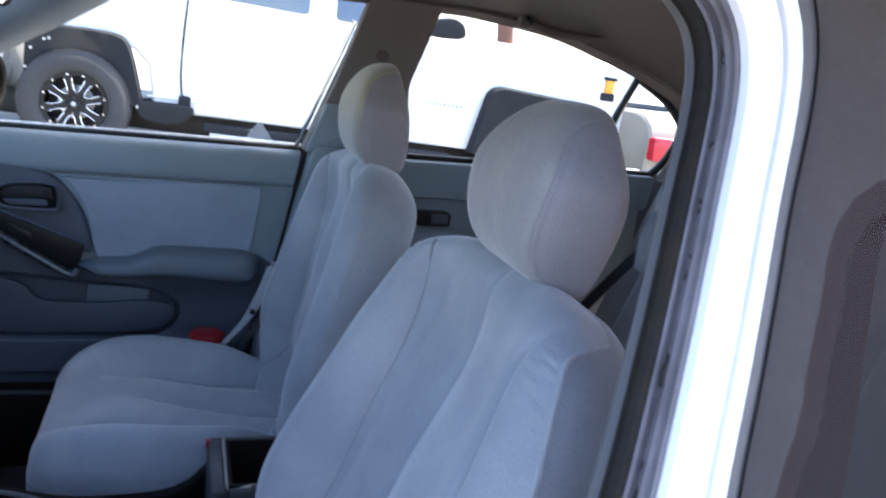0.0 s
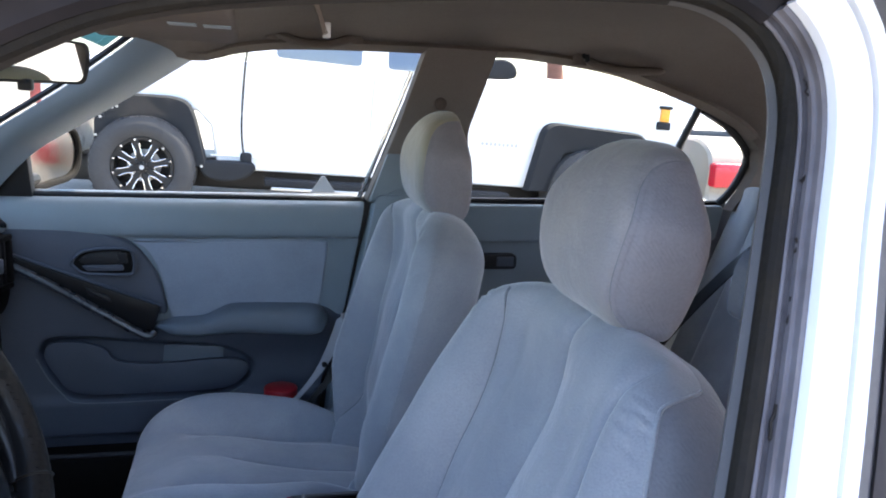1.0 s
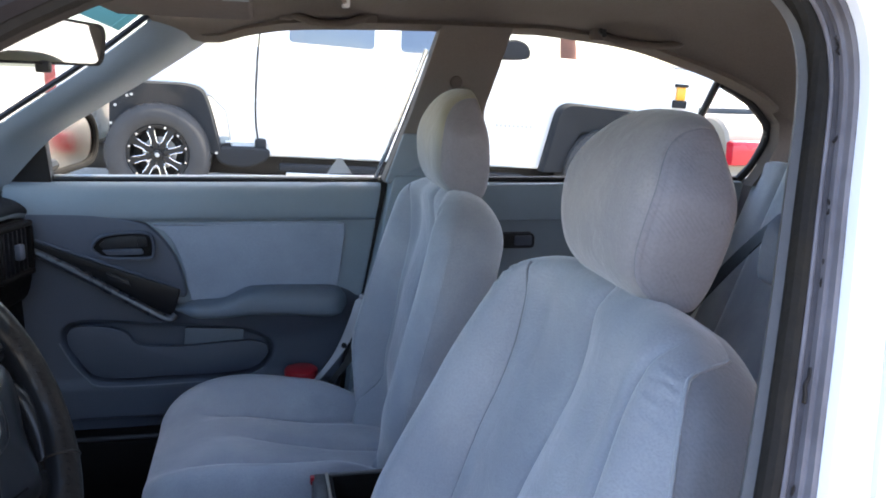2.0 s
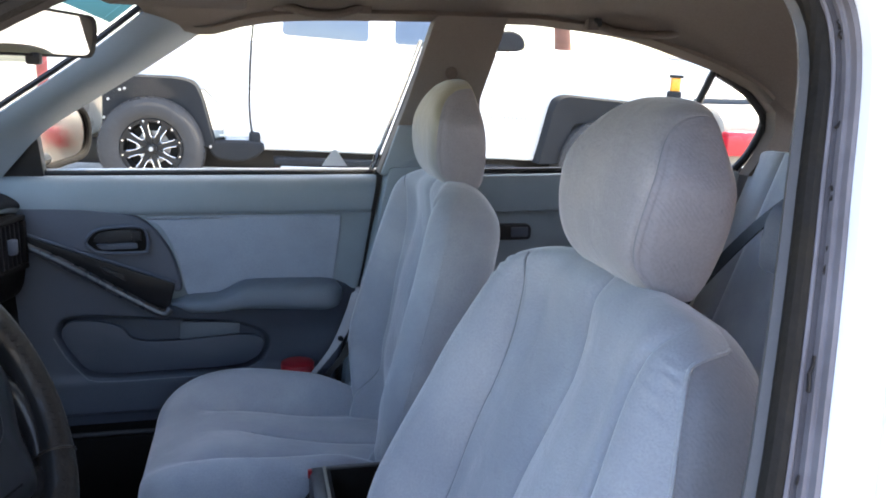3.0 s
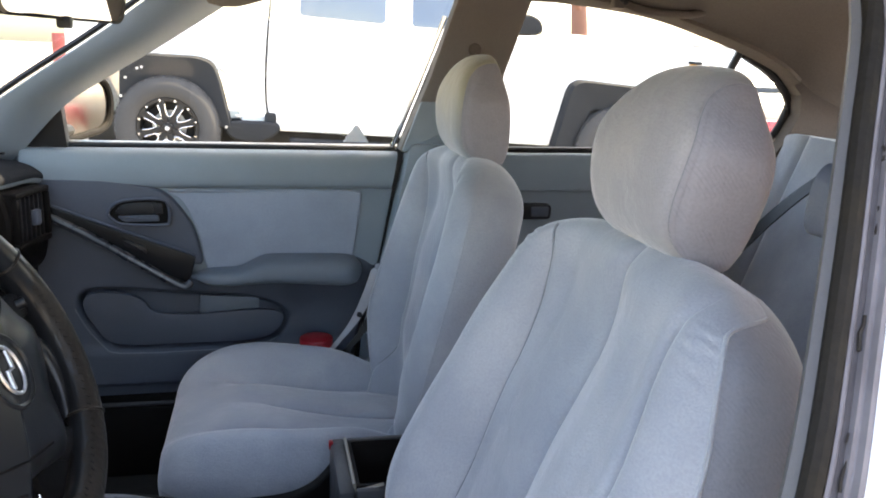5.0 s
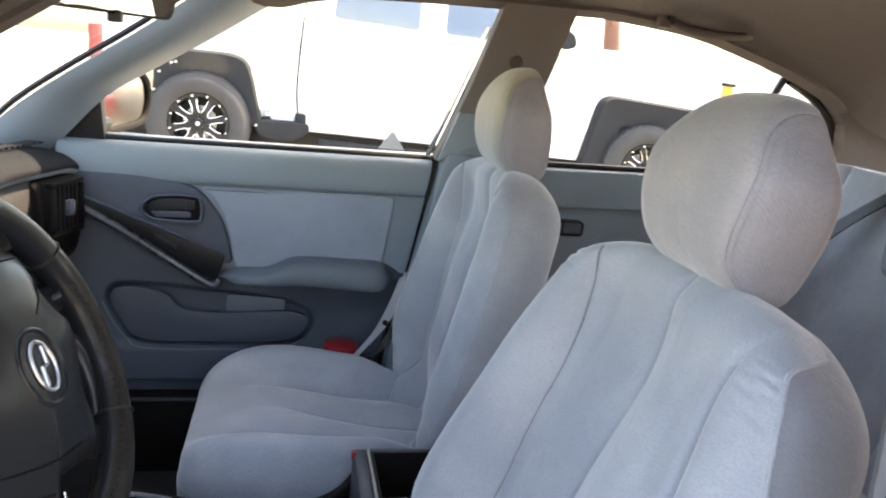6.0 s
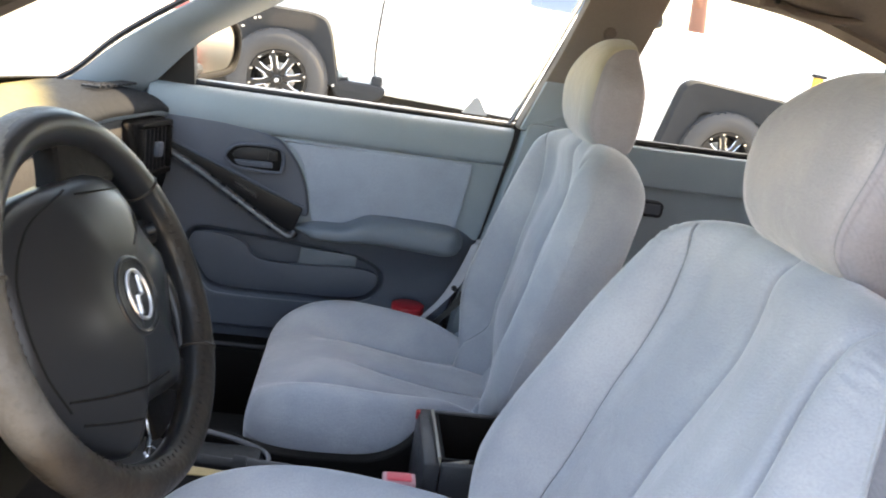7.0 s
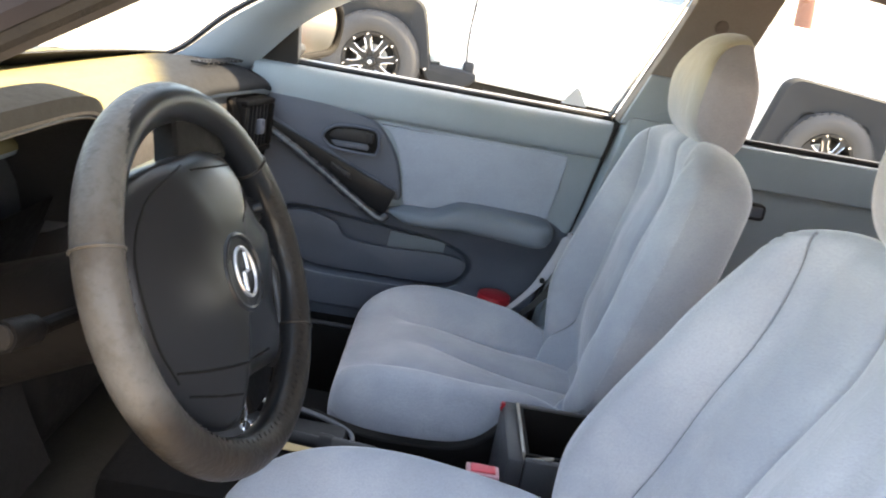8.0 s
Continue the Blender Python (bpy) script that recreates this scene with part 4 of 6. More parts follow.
def car_seat(cy, recline, lift, label, head_cloth, head_shift=(0, 0, 0), head_tilt=0.0, head_size=1.0, worn=0.0, reach=1.0):
    """One front seat; the backrest leans about the point where it carries the headrest."""
    st = thing("car_seat", label, "car seat", (-0.25, cy, 0.26), "front seats")
    off = Matrix.Translation((0, cy, 0))
    r = math.radians(recline)
    ax, nf = Vector((math.sin(r), 0, math.cos(r))), Vector((-math.cos(r), 0, math.sin(r)))
    foot = Vector((0.013, 0, 0.978)) - ax * 0.5175
    lean = Matrix(((nf.x, 0, ax.x, foot.x), (0, 1, 0, 0), (nf.z, 0, ax.z, foot.z), (0, 0, 0, 1)))
    up = Matrix.Translation((-0.075, 0, lift)) @ Matrix.Scale(reach, 4, (1, 0, 0)) @ Matrix.Translation((0.075, 0, 0))

    def put(name, bm, mat, label="", second=None, m=Matrix()):
        bm.transform(off @ m)
        return part(name, bm, mat, st, label, flat_angle=60, second=second)

    def sew(bm, mat, m, owner):
        bm.transform(off @ m)
        part("seam", bm, mat, owner, flat_angle=60)

    skin = functools.partial(back_point, worn=worn)
    side = VELOUR_SIDE if worn else VELOUR
    back = put("backrest", grid(functools.partial(back_skin, worn=worn), 760, 130, True, slot=back_slot), VELOUR, "fluted blue-grey velour backrest with woven sides", side, lean)
    for y_of in (lambda v: seam_at(v), lambda v: 0.0, lambda v: -seam_at(v, -1, worn)):
        sew(tube(seam_path(skin, y_of, 0.10, 0.93 if y_of(0.5) > -0.01 else 0.84 if worn else 0.80, (0.0030 if abs(y_of(0.5)) < 0.01 else 0.0014, 0, 0)), 0.0012, 6, up=(1, 0, 0)), SEAM, lean, back)
    for sg in (-1, 1):
        rows = [0.06 + 0.91 * i / 120 for i in range(121)]
        sew(tube([skin(side_seam(v, worn) if sg > 0 else 0.0345, v) for v in rows], 0.0006 + 0.0012 * worn, 6, up=(1, 0, 0)), VELOUR, lean, back)
    cush = put("cushion", grid(cushion_point, 640, 110, True, slot=lambda u, v: 1 if loop_point(u, 3.6, 3.4)[1] < 0.15 else 0), VELOUR, "blue-grey velour seat cushion with darker woven sides", VELOUR_SIDE, up)
    for y_of, v1 in ((lambda v: 0.132 - 0.030 * v, 0.74), (lambda v: 0.0, 0.60), (lambda v: -0.132 + 0.030 * v, 0.74)):
        sew(tube(seam_path(cushion_point, y_of, 0.10, v1, (0, 0, 0.0008)), 0.0013, 6), SEAM, up, cush)
    pivot = Vector((0.03, 0, 1.06))
    shift = Matrix.Translation(pivot + Vector(head_shift)) @ Matrix.Rotation(math.radians(head_tilt), 4, "Y") @ Matrix.Scale(head_size, 4) @ Matrix.Translation(-pivot)
    head = put("headrest", grid(head_point, 100, 170, True, slot=head_slot), head_cloth, "greyer velour headrest with seamed side panels", LIT_SIDE, shift)
    for sg in (-1, 1):
        vv = 0.5 + sg * 0.5 * 0.80 * (2 / math.pi) * math.asin(0.945)
        sew(tube([head_point(i / 80, vv) for i in range(80)], 0.0010, 6, True, up=(0, 1, 0)), SEAM, shift, head)
    for dy in (-0.055, 0.055):
        put("headrest_post", tube([(0.020, dy, 0.94), (0.035, dy, 1.0)], 0.006, 8), BLACK)
    put("seat_base", box((-0.50, -0.19, 0.26), (-0.10, 0.19, 0.36), 0.02), BLACK)
    for dy in (-0.225, 0.225):
        put("side_shield", slab(smooth_poly([Vector(p) for p in [(-0.50, 0.36), (-0.30, 0.40), (-0.16, 0.47), (-0.08, 0.49), (-0.04, 0.45), (-0.07, 0.34), (-0.30, 0.30), (-0.48, 0.31)]], 4), dy - 0.012, dy + 0.012, 0.006), TRIM_DARK)
    put("recliner_cover", disc_solid((-0.125, 0.20, 0.50), (0, 1, 0), 0.028, 0.03, 20, 0.006), TRIM, "grey recliner cover")
    return st


car_seat(0.37, 15.5, 0.0, "blue-grey velour front passenger seat, its headrest yellower on top", VELOUR_YELLOW, head_size=1.05)
car_seat(-0.36, 26.0, 0.052, "blue-grey velour driver's seat with headrest, its outer bolster creased", VELOUR_HEAD, (0.010, 0.015, 0), 10.0, worn=1.0, reach=1.15)


# Rear bench.
def rear_bench():
    b = thing("rear_bench", "blue-grey velour rear bench seat", "car seat", (0.75, 0, 0.26))

    def back(u, v):
        y = -0.64 + 1.30 * u
        a = math.pi * v
        e = min((y + 0.66) / 0.10, (0.68 - y) / 0.10, 1)
        e = math.sqrt(max(1 - (1 - e) ** 2, 0.01))
        s = 1 - v
        z = 0.48 + 0.55 * math.sin(min(v, 0.5) * math.pi) if v < 0.5 else 1.03 - 0.5 * (v - 0.5) * 2
        x = 0.66 + 0.20 * math.sin(min(v, 0.5) * math.pi) + (0.16 * sst(0.5, 0.75, v) if v > 0.5 else 0)
        bulge = -0.03 * bump(abs(y) - 0.33, 0, 0.18)
        g = 0.010 * (bump(y, 0.13, 0.01) + bump(y, -0.13, 0.01) + bump(y, 0.55, 0.01))
        return Vector((x + bulge * (1 if v < 0.5 else 0) + g - 0.02 * e, y, z - 0.05 * (1 - e)))
    part("backrest", grid(back, 120, 40), VELOUR, b, "blue-grey velour rear backrest")
    part("cushion", box((0.25, -0.62, 0.27), (0.74, 0.62, 0.50), 0.05, 4), VELOUR, b)
    return b


rear_bench()

# ---- dashboard ----
dash = thing("dashboard", "grey dashboard, its pale straw top painted with shade at the passenger end", "dashboard", (-0.95, 0, 0.45))


def dash_rails(prof, k=4):
    """The section swept across the car; it curves away from the passenger end and is set back under the instrument hood."""
    rails = []
    for p in smooth_poly([Vector(q) for q in prof], k, False):
        row = []
        for i in range(69):
            y = -0.68 + 1.36 * i / 68
            back = 0.10 * sst(-0.06, -0.14, y) * sst(-0.97, -0.84, p.x)
            back += (0.012 + 0.052 * sst(0.67, 0.40, y)) * sst(-0.97, -0.84, p.x) * sst(-0.14, -0.06, y)
            row.append(Vector((p.x - back, y, p.y - 0.012 * sst(0.60, 0.68, abs(y)) * (p.y > 0.9))))
        rails.append(row)
    return rails


part("top", band(dash_rails([(-1.22, 0.915), (-1.08, 0.935), (-0.95, 0.950), (-0.85, 0.950), (-0.80, 0.942), (-0.772, 0.924), (-0.770, 0.912)]), 0.004), DASH, dash, "pale straw dash top, shade painted in at the passenger end")
part("top_edge", band(dash_rails([(-0.770, 0.914), (-0.776, 0.904), (-0.790, 0.900)], 3), 0.003), TRIM, dash, "paler edge under the dash top")
part("dash_face", band(dash_rails([(-0.788, 0.902), (-0.783, 0.87), (-0.784, 0.83), (-0.795, 0.80)]), 0.004), DASH_FACE, dash, "dark grey dash face beside the vent")
part("fascia", band(dash_rails([(-0.797, 0.80), (-0.803, 0.74), (-0.805, 0.60), (-0.86, 0.45), (-1.20, 0.45)]), 0.004), FASCIA, dash, "dark lower fascia")
VENT_TURN = Matrix.Translation((-0.772, 0.640, 0)) @ Matrix.Rotation(radians(-14), 4, "Z") @ Matrix.Translation((0.772, -0.640, 0))


def vent_part(name, bm, mat, parent, label=""):
    bm.transform(VENT_TURN)
    return part(name, bm, mat, parent, label)


vent_part("end_cap", slab(smooth_poly([Vector(p) for p in [(-0.80, 0.90), (-0.775, 0.86), (-0.775, 0.80), (-0.79, 0.74), (-0.83, 0.72), (-0.90, 0.74), (-0.90, 0.88)]], 4), 0.500, 0.64, 0.012, 3), FASCIA, dash, "rounded dark vent housing")


def hood():
    rows = []
    for j in range(15):
        t = j / 14
        row = []
        for i in range(45):
            k = i / 44 * 2 - 1
            y = -0.355 + 0.245 * k
            arch = 1 - abs(k) ** 4
            x = -1.02 + 0.260 * t - 0.05 * abs(k) ** 6 * t
            z = 0.944 + (0.066 * sst(0, 0.8, t) - 0.006 * sst(0.88, 1, t)) * arch - 0.10 * abs(k) ** 10 * t
            row.append(Vector((x, y, z)))
        rows.append(row)
    lip = [p + Vector((0.004, 0, -0.014)) for p in rows[-1]]
    inner = [Vector((-0.93, p.y * 0.96 - 0.014, p.z - 0.022)) for p in rows[-1]]
    return rows, lip, inner


hood_rows, lip, inner = hood()
part("instrument_hood", band(hood_rows[:13], 0.004), DASH, dash, "pale straw hood over the instruments")
part("hood_lip", band(hood_rows[12:] + [lip], 0.004), HOOD_LIP, dash, "lip of the instrument hood, its shade put into the dark colour")
part("hood_rim", tube([p + Vector((-0.004, 0, -0.006)) for p in lip], 0.0024, 8), DASH_FACE, dash, "grey rim under the hood lip")
part("hood_lining", band([lip, inner], 0.003), BLACK, dash)
part("instrument_panel", box((-0.945, -0.60, 0.72), (-0.925, -0.10, 0.975), 0.006), BLACK, dash, "dark instrument cluster")
part("column_panel", grid(lambda u, v: Vector((-0.84 - 0.05 * math.sin(math.pi * v), -0.64 + 0.53 * u, 0.50 + 0.36 * v)), 10, 10), FASCIA, dash, "dark lower panel round the column")
part("driver_vent", box((-0.86, -0.67, 0.80), (-0.80, -0.585, 0.90), 0.01), BLACK, dash)
for gy in (-0.42, -0.27):
    ring = [Vector((-0.920, gy + 0.055 * math.cos(a), 0.905 + 0.055 * math.sin(a))) for a in [2 * math.pi * i / 28 for i in range(28)]]
    part("gauge_ring", tube(ring, 0.003, 6, True, up=(1, 0, 0)), CHROME, dash)
# Passenger-end air vent with slats.
vent = vent_part("air_vent", box((-0.81, 0.512, 0.790), (-0.772, 0.632, 0.896), 0.008), FASCIA, dash, "black air vent at the end of the dashboard")
for lo, hi in (((-0.776, 0.514, 0.885), (-0.762, 0.630, 0.896)), ((-0.776, 0.514, 0.790), (-0.762, 0.630, 0.801)), ((-0.776, 0.514, 0.801), (-0.762, 0.525, 0.885)), ((-0.776, 0.619, 0.801), (-0.762, 0.630, 0.885))):
    vent_part("vent_frame", box(lo, hi, 0.003), FASCIA, vent)
for k in range(6):
    vent_part("slat", box((-0.772, 0.529 + 0.015 * k, 0.802), (-0.765, 0.533 + 0.015 * k, 0.884)), BLACK, vent)
vent_part("vent_tab", box((-0.768, 0.563, 0.828), (-0.754, 0.583, 0.858), 0.004), TRIM_LOW, vent)
for k in range(8):
    part("demister_slot", box((-0.90 + 0.004 * k, 0.50 + 0.018 * k, 0.953), (-0.868 + 0.004 * k, 0.509 + 0.018 * k, 0.957)), BLACK, dash)


# ---- steering wheel ----
def steering_wheel():
    tau, yaw = math.radians(24.9), -0.13
    nn = Vector((math.cos(tau) * math.cos(yaw), math.cos(tau) * math.sin(yaw), math.sin(tau)))
    uu = Vector((-math.sin(yaw), math.cos(yaw), 0))
    ww = nn.cross(uu)
    c = Vector((-0.5995, -0.3135, 0.8733))
    R, r = 0.1605, 0.0183
    s = thing("steering_wheel", "black four-spoke steering wheel in a worn leather cover", "steering wheel", c - nn * 0.25)

    def at(x, y, d=0.0):
        return c + uu * x + ww * y + nn * d

    # The cover wraps the rim; over the top and towards the inside it has slipped off the glossy black rim.
    bm = tube([at(R * math.cos(a), R * math.sin(a)) for a in [2 * math.pi * i / 260 for i in range(260)]], r, 56, True, up=nn)
    for f in bm.faces:
        q = f.calc_center_median() - c
        qa = math.atan2(q.dot(ww), q.dot(uu))
        off = (q - nn * q.dot(nn)).length - R
        bare = sst(0.20, 0.60, qa) * sst(2.70, 1.85, qa)
        limit = -0.0166 + 0.0290 * bare + 0.0012 * math.sin(23 * qa) * math.sin(9 * qa + 1)
        if off < limit:
            f.material_index = 1
    part("rim", bm, LEATHER, s, "rim in a scuffed leather cover, worn grey on the door side", second=PAD)
    rnd = random.Random(8)
    stitch = bmesh.new()
    for i in range(110):
        a = 2 * math.pi * i / 110
        if 0.30 < a < 2.70:
            continue
        b = 2.30 + rnd.uniform(-0.06, 0.06)
        q = [at((R + (r + 0.0004) * math.cos(b + db)) * math.cos(a + da), (R + (r + 0.0004) * math.cos(b + db)) * math.sin(a + da), (r + 0.0004) * math.sin(b + db)) for db, da in ((-0.10, -0.008), (0.10, 0.008))]
        tube(q, 0.0009, 5, bm=stitch)
    part("cover_stitching", stitch, RUBBER, s, "laced seam of the wheel cover")
    for a in (0.52, 2.70, 5.62):
        p = at(R * math.cos(a), R * math.sin(a))
        t = (-uu * math.sin(a) + ww * math.cos(a))
        part("cover_seam", tube([p + (uu * math.cos(a) + ww * math.sin(a)) * (r + 0.0002) * math.cos(b) + nn * (r + 0.0002) * math.sin(b) for b in [2 * math.pi * i / 24 for i in range(24)]], 0.0018, 6, True, up=t), LEATHER, s)
    # Cover of the airbag, domed; its door side reaches the rim.
    out = smooth_poly([Vector(p) for p in [(-0.012, 0.114), (-0.055, 0.113), (-0.090, 0.103), (-0.114, 0.078), (-0.129, 0.040), (-0.134, -0.004), (-0.126, -0.046), (-0.105, -0.084), (-0.072, -0.116), (-0.052, -0.120),
                                           (-0.034, -0.097), (0.0, -0.098), (0.036, -0.105), (0.066, -0.106), (0.078, -0.067), (0.097, -0.038), (0.117, -0.010), (0.126, 0.020), (0.110, 0.040), (0.093, 0.076), (0.088, 0.104), (0.040, 0.116)]], 4)
    dome = [(0.0, 0.0300), (0.25, 0.0295), (0.50, 0.0270), (0.72, 0.0225), (0.88, 0.0160), (0.96, 0.0100), (1.0, 0.0020)]
    def slant(x, f):
        """Fall of the cover towards the door."""
        return 0.014 * sst(0.30, 0.90, f) * sst(0.03, 0.12, -x)

    rings = [[at(p.x * f, p.y * f, h - 0.030 * sst(0.6, 1.0, f) * max(p.x, 0) / 0.13 * 0.45 - slant(p.x, f)) for p in out] for f, h in reversed(dome[1:])]
    rings = [[at(p.x * 0.99, p.y * 0.99, -0.035) for p in out]] + rings + [[at(p.x * 0.02, p.y * 0.02, 0.030) for p in out]]
    pad = part("airbag_cover", band(rings, 0, True), PAD, s, "domed dark airbag cover", flat_angle=60)

    def pad_height(x, y):
        """Height of the dome over a place on the cover."""
        a = math.atan2(y, x)
        near = min(out, key=lambda p: abs(math.remainder(math.atan2(p.y, p.x) - a, 2 * math.pi)))
        f = math.hypot(x, y) / near.length
        drop = 0.030 * sst(0.6, 1.0, f) * max(near.x, 0) / 0.13 * 0.45 + slant(near.x, f)
        for (f0, d0), (f1, d1) in zip(dome, dome[1:]):
            if f <= f1:
                return d0 + (d1 - d0) * (f - f0) / (f1 - f0) - drop
        return 0.002

    def scored(pts, radius, mat):
        line = smooth_poly([Vector(p) for p in pts], 8, False)
        part("split_line", tube([at(p.x, p.y, pad_height(p.x, p.y) + 0.0001) for p in line], radius, 6, up=nn), mat, pad)

    scored([(-0.018, 0.106), (-0.070, 0.092), (-0.104, 0.060), (-0.117, 0.020), (-0.118, -0.020), (-0.108, -0.055)], 0.0011, FASCIA)
    scored([(-0.108, -0.046), (-0.070, -0.062), (-0.030, -0.074), (0.020, -0.082)], 0.0013, FASCIA)
    scored([(-0.100, -0.070), (-0.070, -0.086), (-0.048, -0.096)], 0.0013, FASCIA)
    scored([(-0.010, 0.100), (0.040, 0.094), (0.080, 0.090)], 0.0010, FASCIA)
    scored([(0.030, 0.040), (0.050, 0.052), (0.064, 0.066)], 0.0008, FASCIA)
    badge = part("badge", tube([at(0.0165 * math.cos(a), 0.0225 * math.sin(a), 0.0310) for a in [2 * math.pi * i / 32 for i in range(32)]], 0.0018, 8, True, up=nn), SATIN, pad, "oval satin metal badge")
    part("badge_bar", tube([at(-0.0085, -0.016, 0.0310), at(-0.0045, 0.0, 0.0312), at(0.0045, 0.0, 0.0312), at(0.0085, 0.016, 0.0310)], 0.0024, 8, up=nn), SATIN, badge)
    part("badge_ring", tube([at(0.032 * math.cos(a), 0.034 * math.sin(a), pad_height(0.032 * math.cos(a), 0.034 * math.sin(a)) - 0.0008) for a in [2 * math.pi * i / 36 for i in range(36)]], 0.0030, 8, True, up=nn), PAD, pad)
    # Spokes out to the rim.
    for pts, wide in (([(0.100, 0.028, -0.008), (0.130, 0.034, -0.010), (0.158, 0.036, -0.004)], 0.018), ([(0.064, -0.088, -0.012), (0.088, -0.108, -0.014), (0.114, -0.116, -0.006)], 0.020),
                      ([(-0.100, -0.080, -0.022), (-0.116, -0.098, -0.018), (-0.126, -0.104, -0.008)], 0.024), ([(-0.110, 0.050, -0.022), (-0.130, 0.060, -0.018), (-0.150, 0.062, -0.008)], 0.026)):
        part("spoke", tube([at(*p) for p in pts], lambda k: wide * (1 - 0.3 * k), 14, squash=0.5, up=nn), BLACK, s, "glossy black spoke")
    for x, y in ((0.128, 0.036), (0.104, -0.113)):
        part("spoke_screw", tube([at(x, y, -0.004), at(x + 0.004, y, 0.004)], 0.006, 12, up=ww), PAD, s)
    inner = [(0.118, 0.008), (0.138, -0.020), (0.134, -0.060), (0.116, -0.092)]
    part("inner_trim", tube([at(p.x, p.y, -0.012) for p in smooth_poly([Vector(q) for q in inner], 6, False)], lambda k: 0.006 + 0.005 * math.sin(math.pi * k), 12, up=nn), PAD, s, "glossy black inner rim trim")
    neck = slab(round_poly([(-0.020, 0.095), (0.092, 0.095), (0.090, 0.118), (0.080, 0.150), (0.012, 0.150), (0.002, 0.125)], 0.012), 0, 0.022, 0.008, 3)
    neck.transform(Matrix(((uu.x, -nn.x, ww.x, c.x), (uu.y, -nn.y, ww.y, c.y), (uu.z, -nn.z, ww.z, c.z), (0, 0, 0, 1))) @ Matrix.Translation((0, -0.006, 0)))
    part("upper_spoke", neck, FASCIA, s, "dark upper spoke under the rim")
    part("column", tube([c - nn * 0.25, c - nn * 0.12, c - nn * 0.03], lambda t: 0.060 - 0.014 * t, 20), FASCIA, s, "black column shroud")
    for sg in (-1, 1):
        part("stalk", tube([c - nn * 0.11 + uu * sg * 0.04 + ww * 0.005, c - nn * 0.105 + uu * sg * 0.105 + ww * 0.013], 0.007, 10), FASCIA, s)
        kn = part("stalk_knob", tube([c - nn * 0.105 + uu * sg * 0.105 + ww * 0.013, c - nn * 0.10 + uu * sg * 0.118 + ww * 0.016, c - nn * 0.10 + uu * sg * 0.148 + ww * 0.022], lambda q: 0.0085 + 0.0045 * sst(0, 0.5, q), 14), FASCIA, s)
        part("knob_end", tube([c - nn * 0.10 + uu * sg * 0.148 + ww * 0.022, c - nn * 0.10 + uu * sg * 0.151 + ww * 0.0226], 0.0100, 14), RUBBER, kn, "worn brown marking on the stalk end")
    # Key in the lock, seen through the lower gap of the wheel.
    shell = slab(round_poly([(0.070, -0.170), (0.120, -0.165), (0.160, -0.135), (0.185, -0.090), (0.185, -0.050), (0.140, -0.040), (0.110, -0.080), (0.080, -0.110)], 0.012), 0, 0.010, 0.004)
    shell.transform(Matrix(((uu.x, -nn.x, ww.x, c.x), (uu.y, -nn.y, ww.y, c.y), (uu.z, -nn.z, ww.z, c.z), (0, 0, 0, 1))) @ Matrix.Translation((0, 0.048, 0)))
    part("back_shell", shell, FASCIA, s, "black shell behind the lower gap of the wheel")
    part("lock_barrel", tube([c - nn * 0.09 + uu * 0.055 - ww * 0.135, c - nn * 0.055 + uu * 0.060 - ww * 0.140], 0.020, 16), BLACK, s)
    part("key", tube([at(0.018, -0.157, -0.034), at(0.040, -0.150, -0.038), at(0.062, -0.140, -0.046)], lambda k: 0.0050 - 0.002 * k, 8, squash=0.4, up=nn), CHROME, s, "bright key blade")
    part("key_ring", tube([at(0.020 + 0.009 * math.cos(a), -0.160 + 0.009 * math.sin(a), -0.030) for a in [2 * math.pi * i / 20 for i in range(20)]], 0.0010, 6, True, up=nn), CHROME, s)
    return s


steering_wheel()


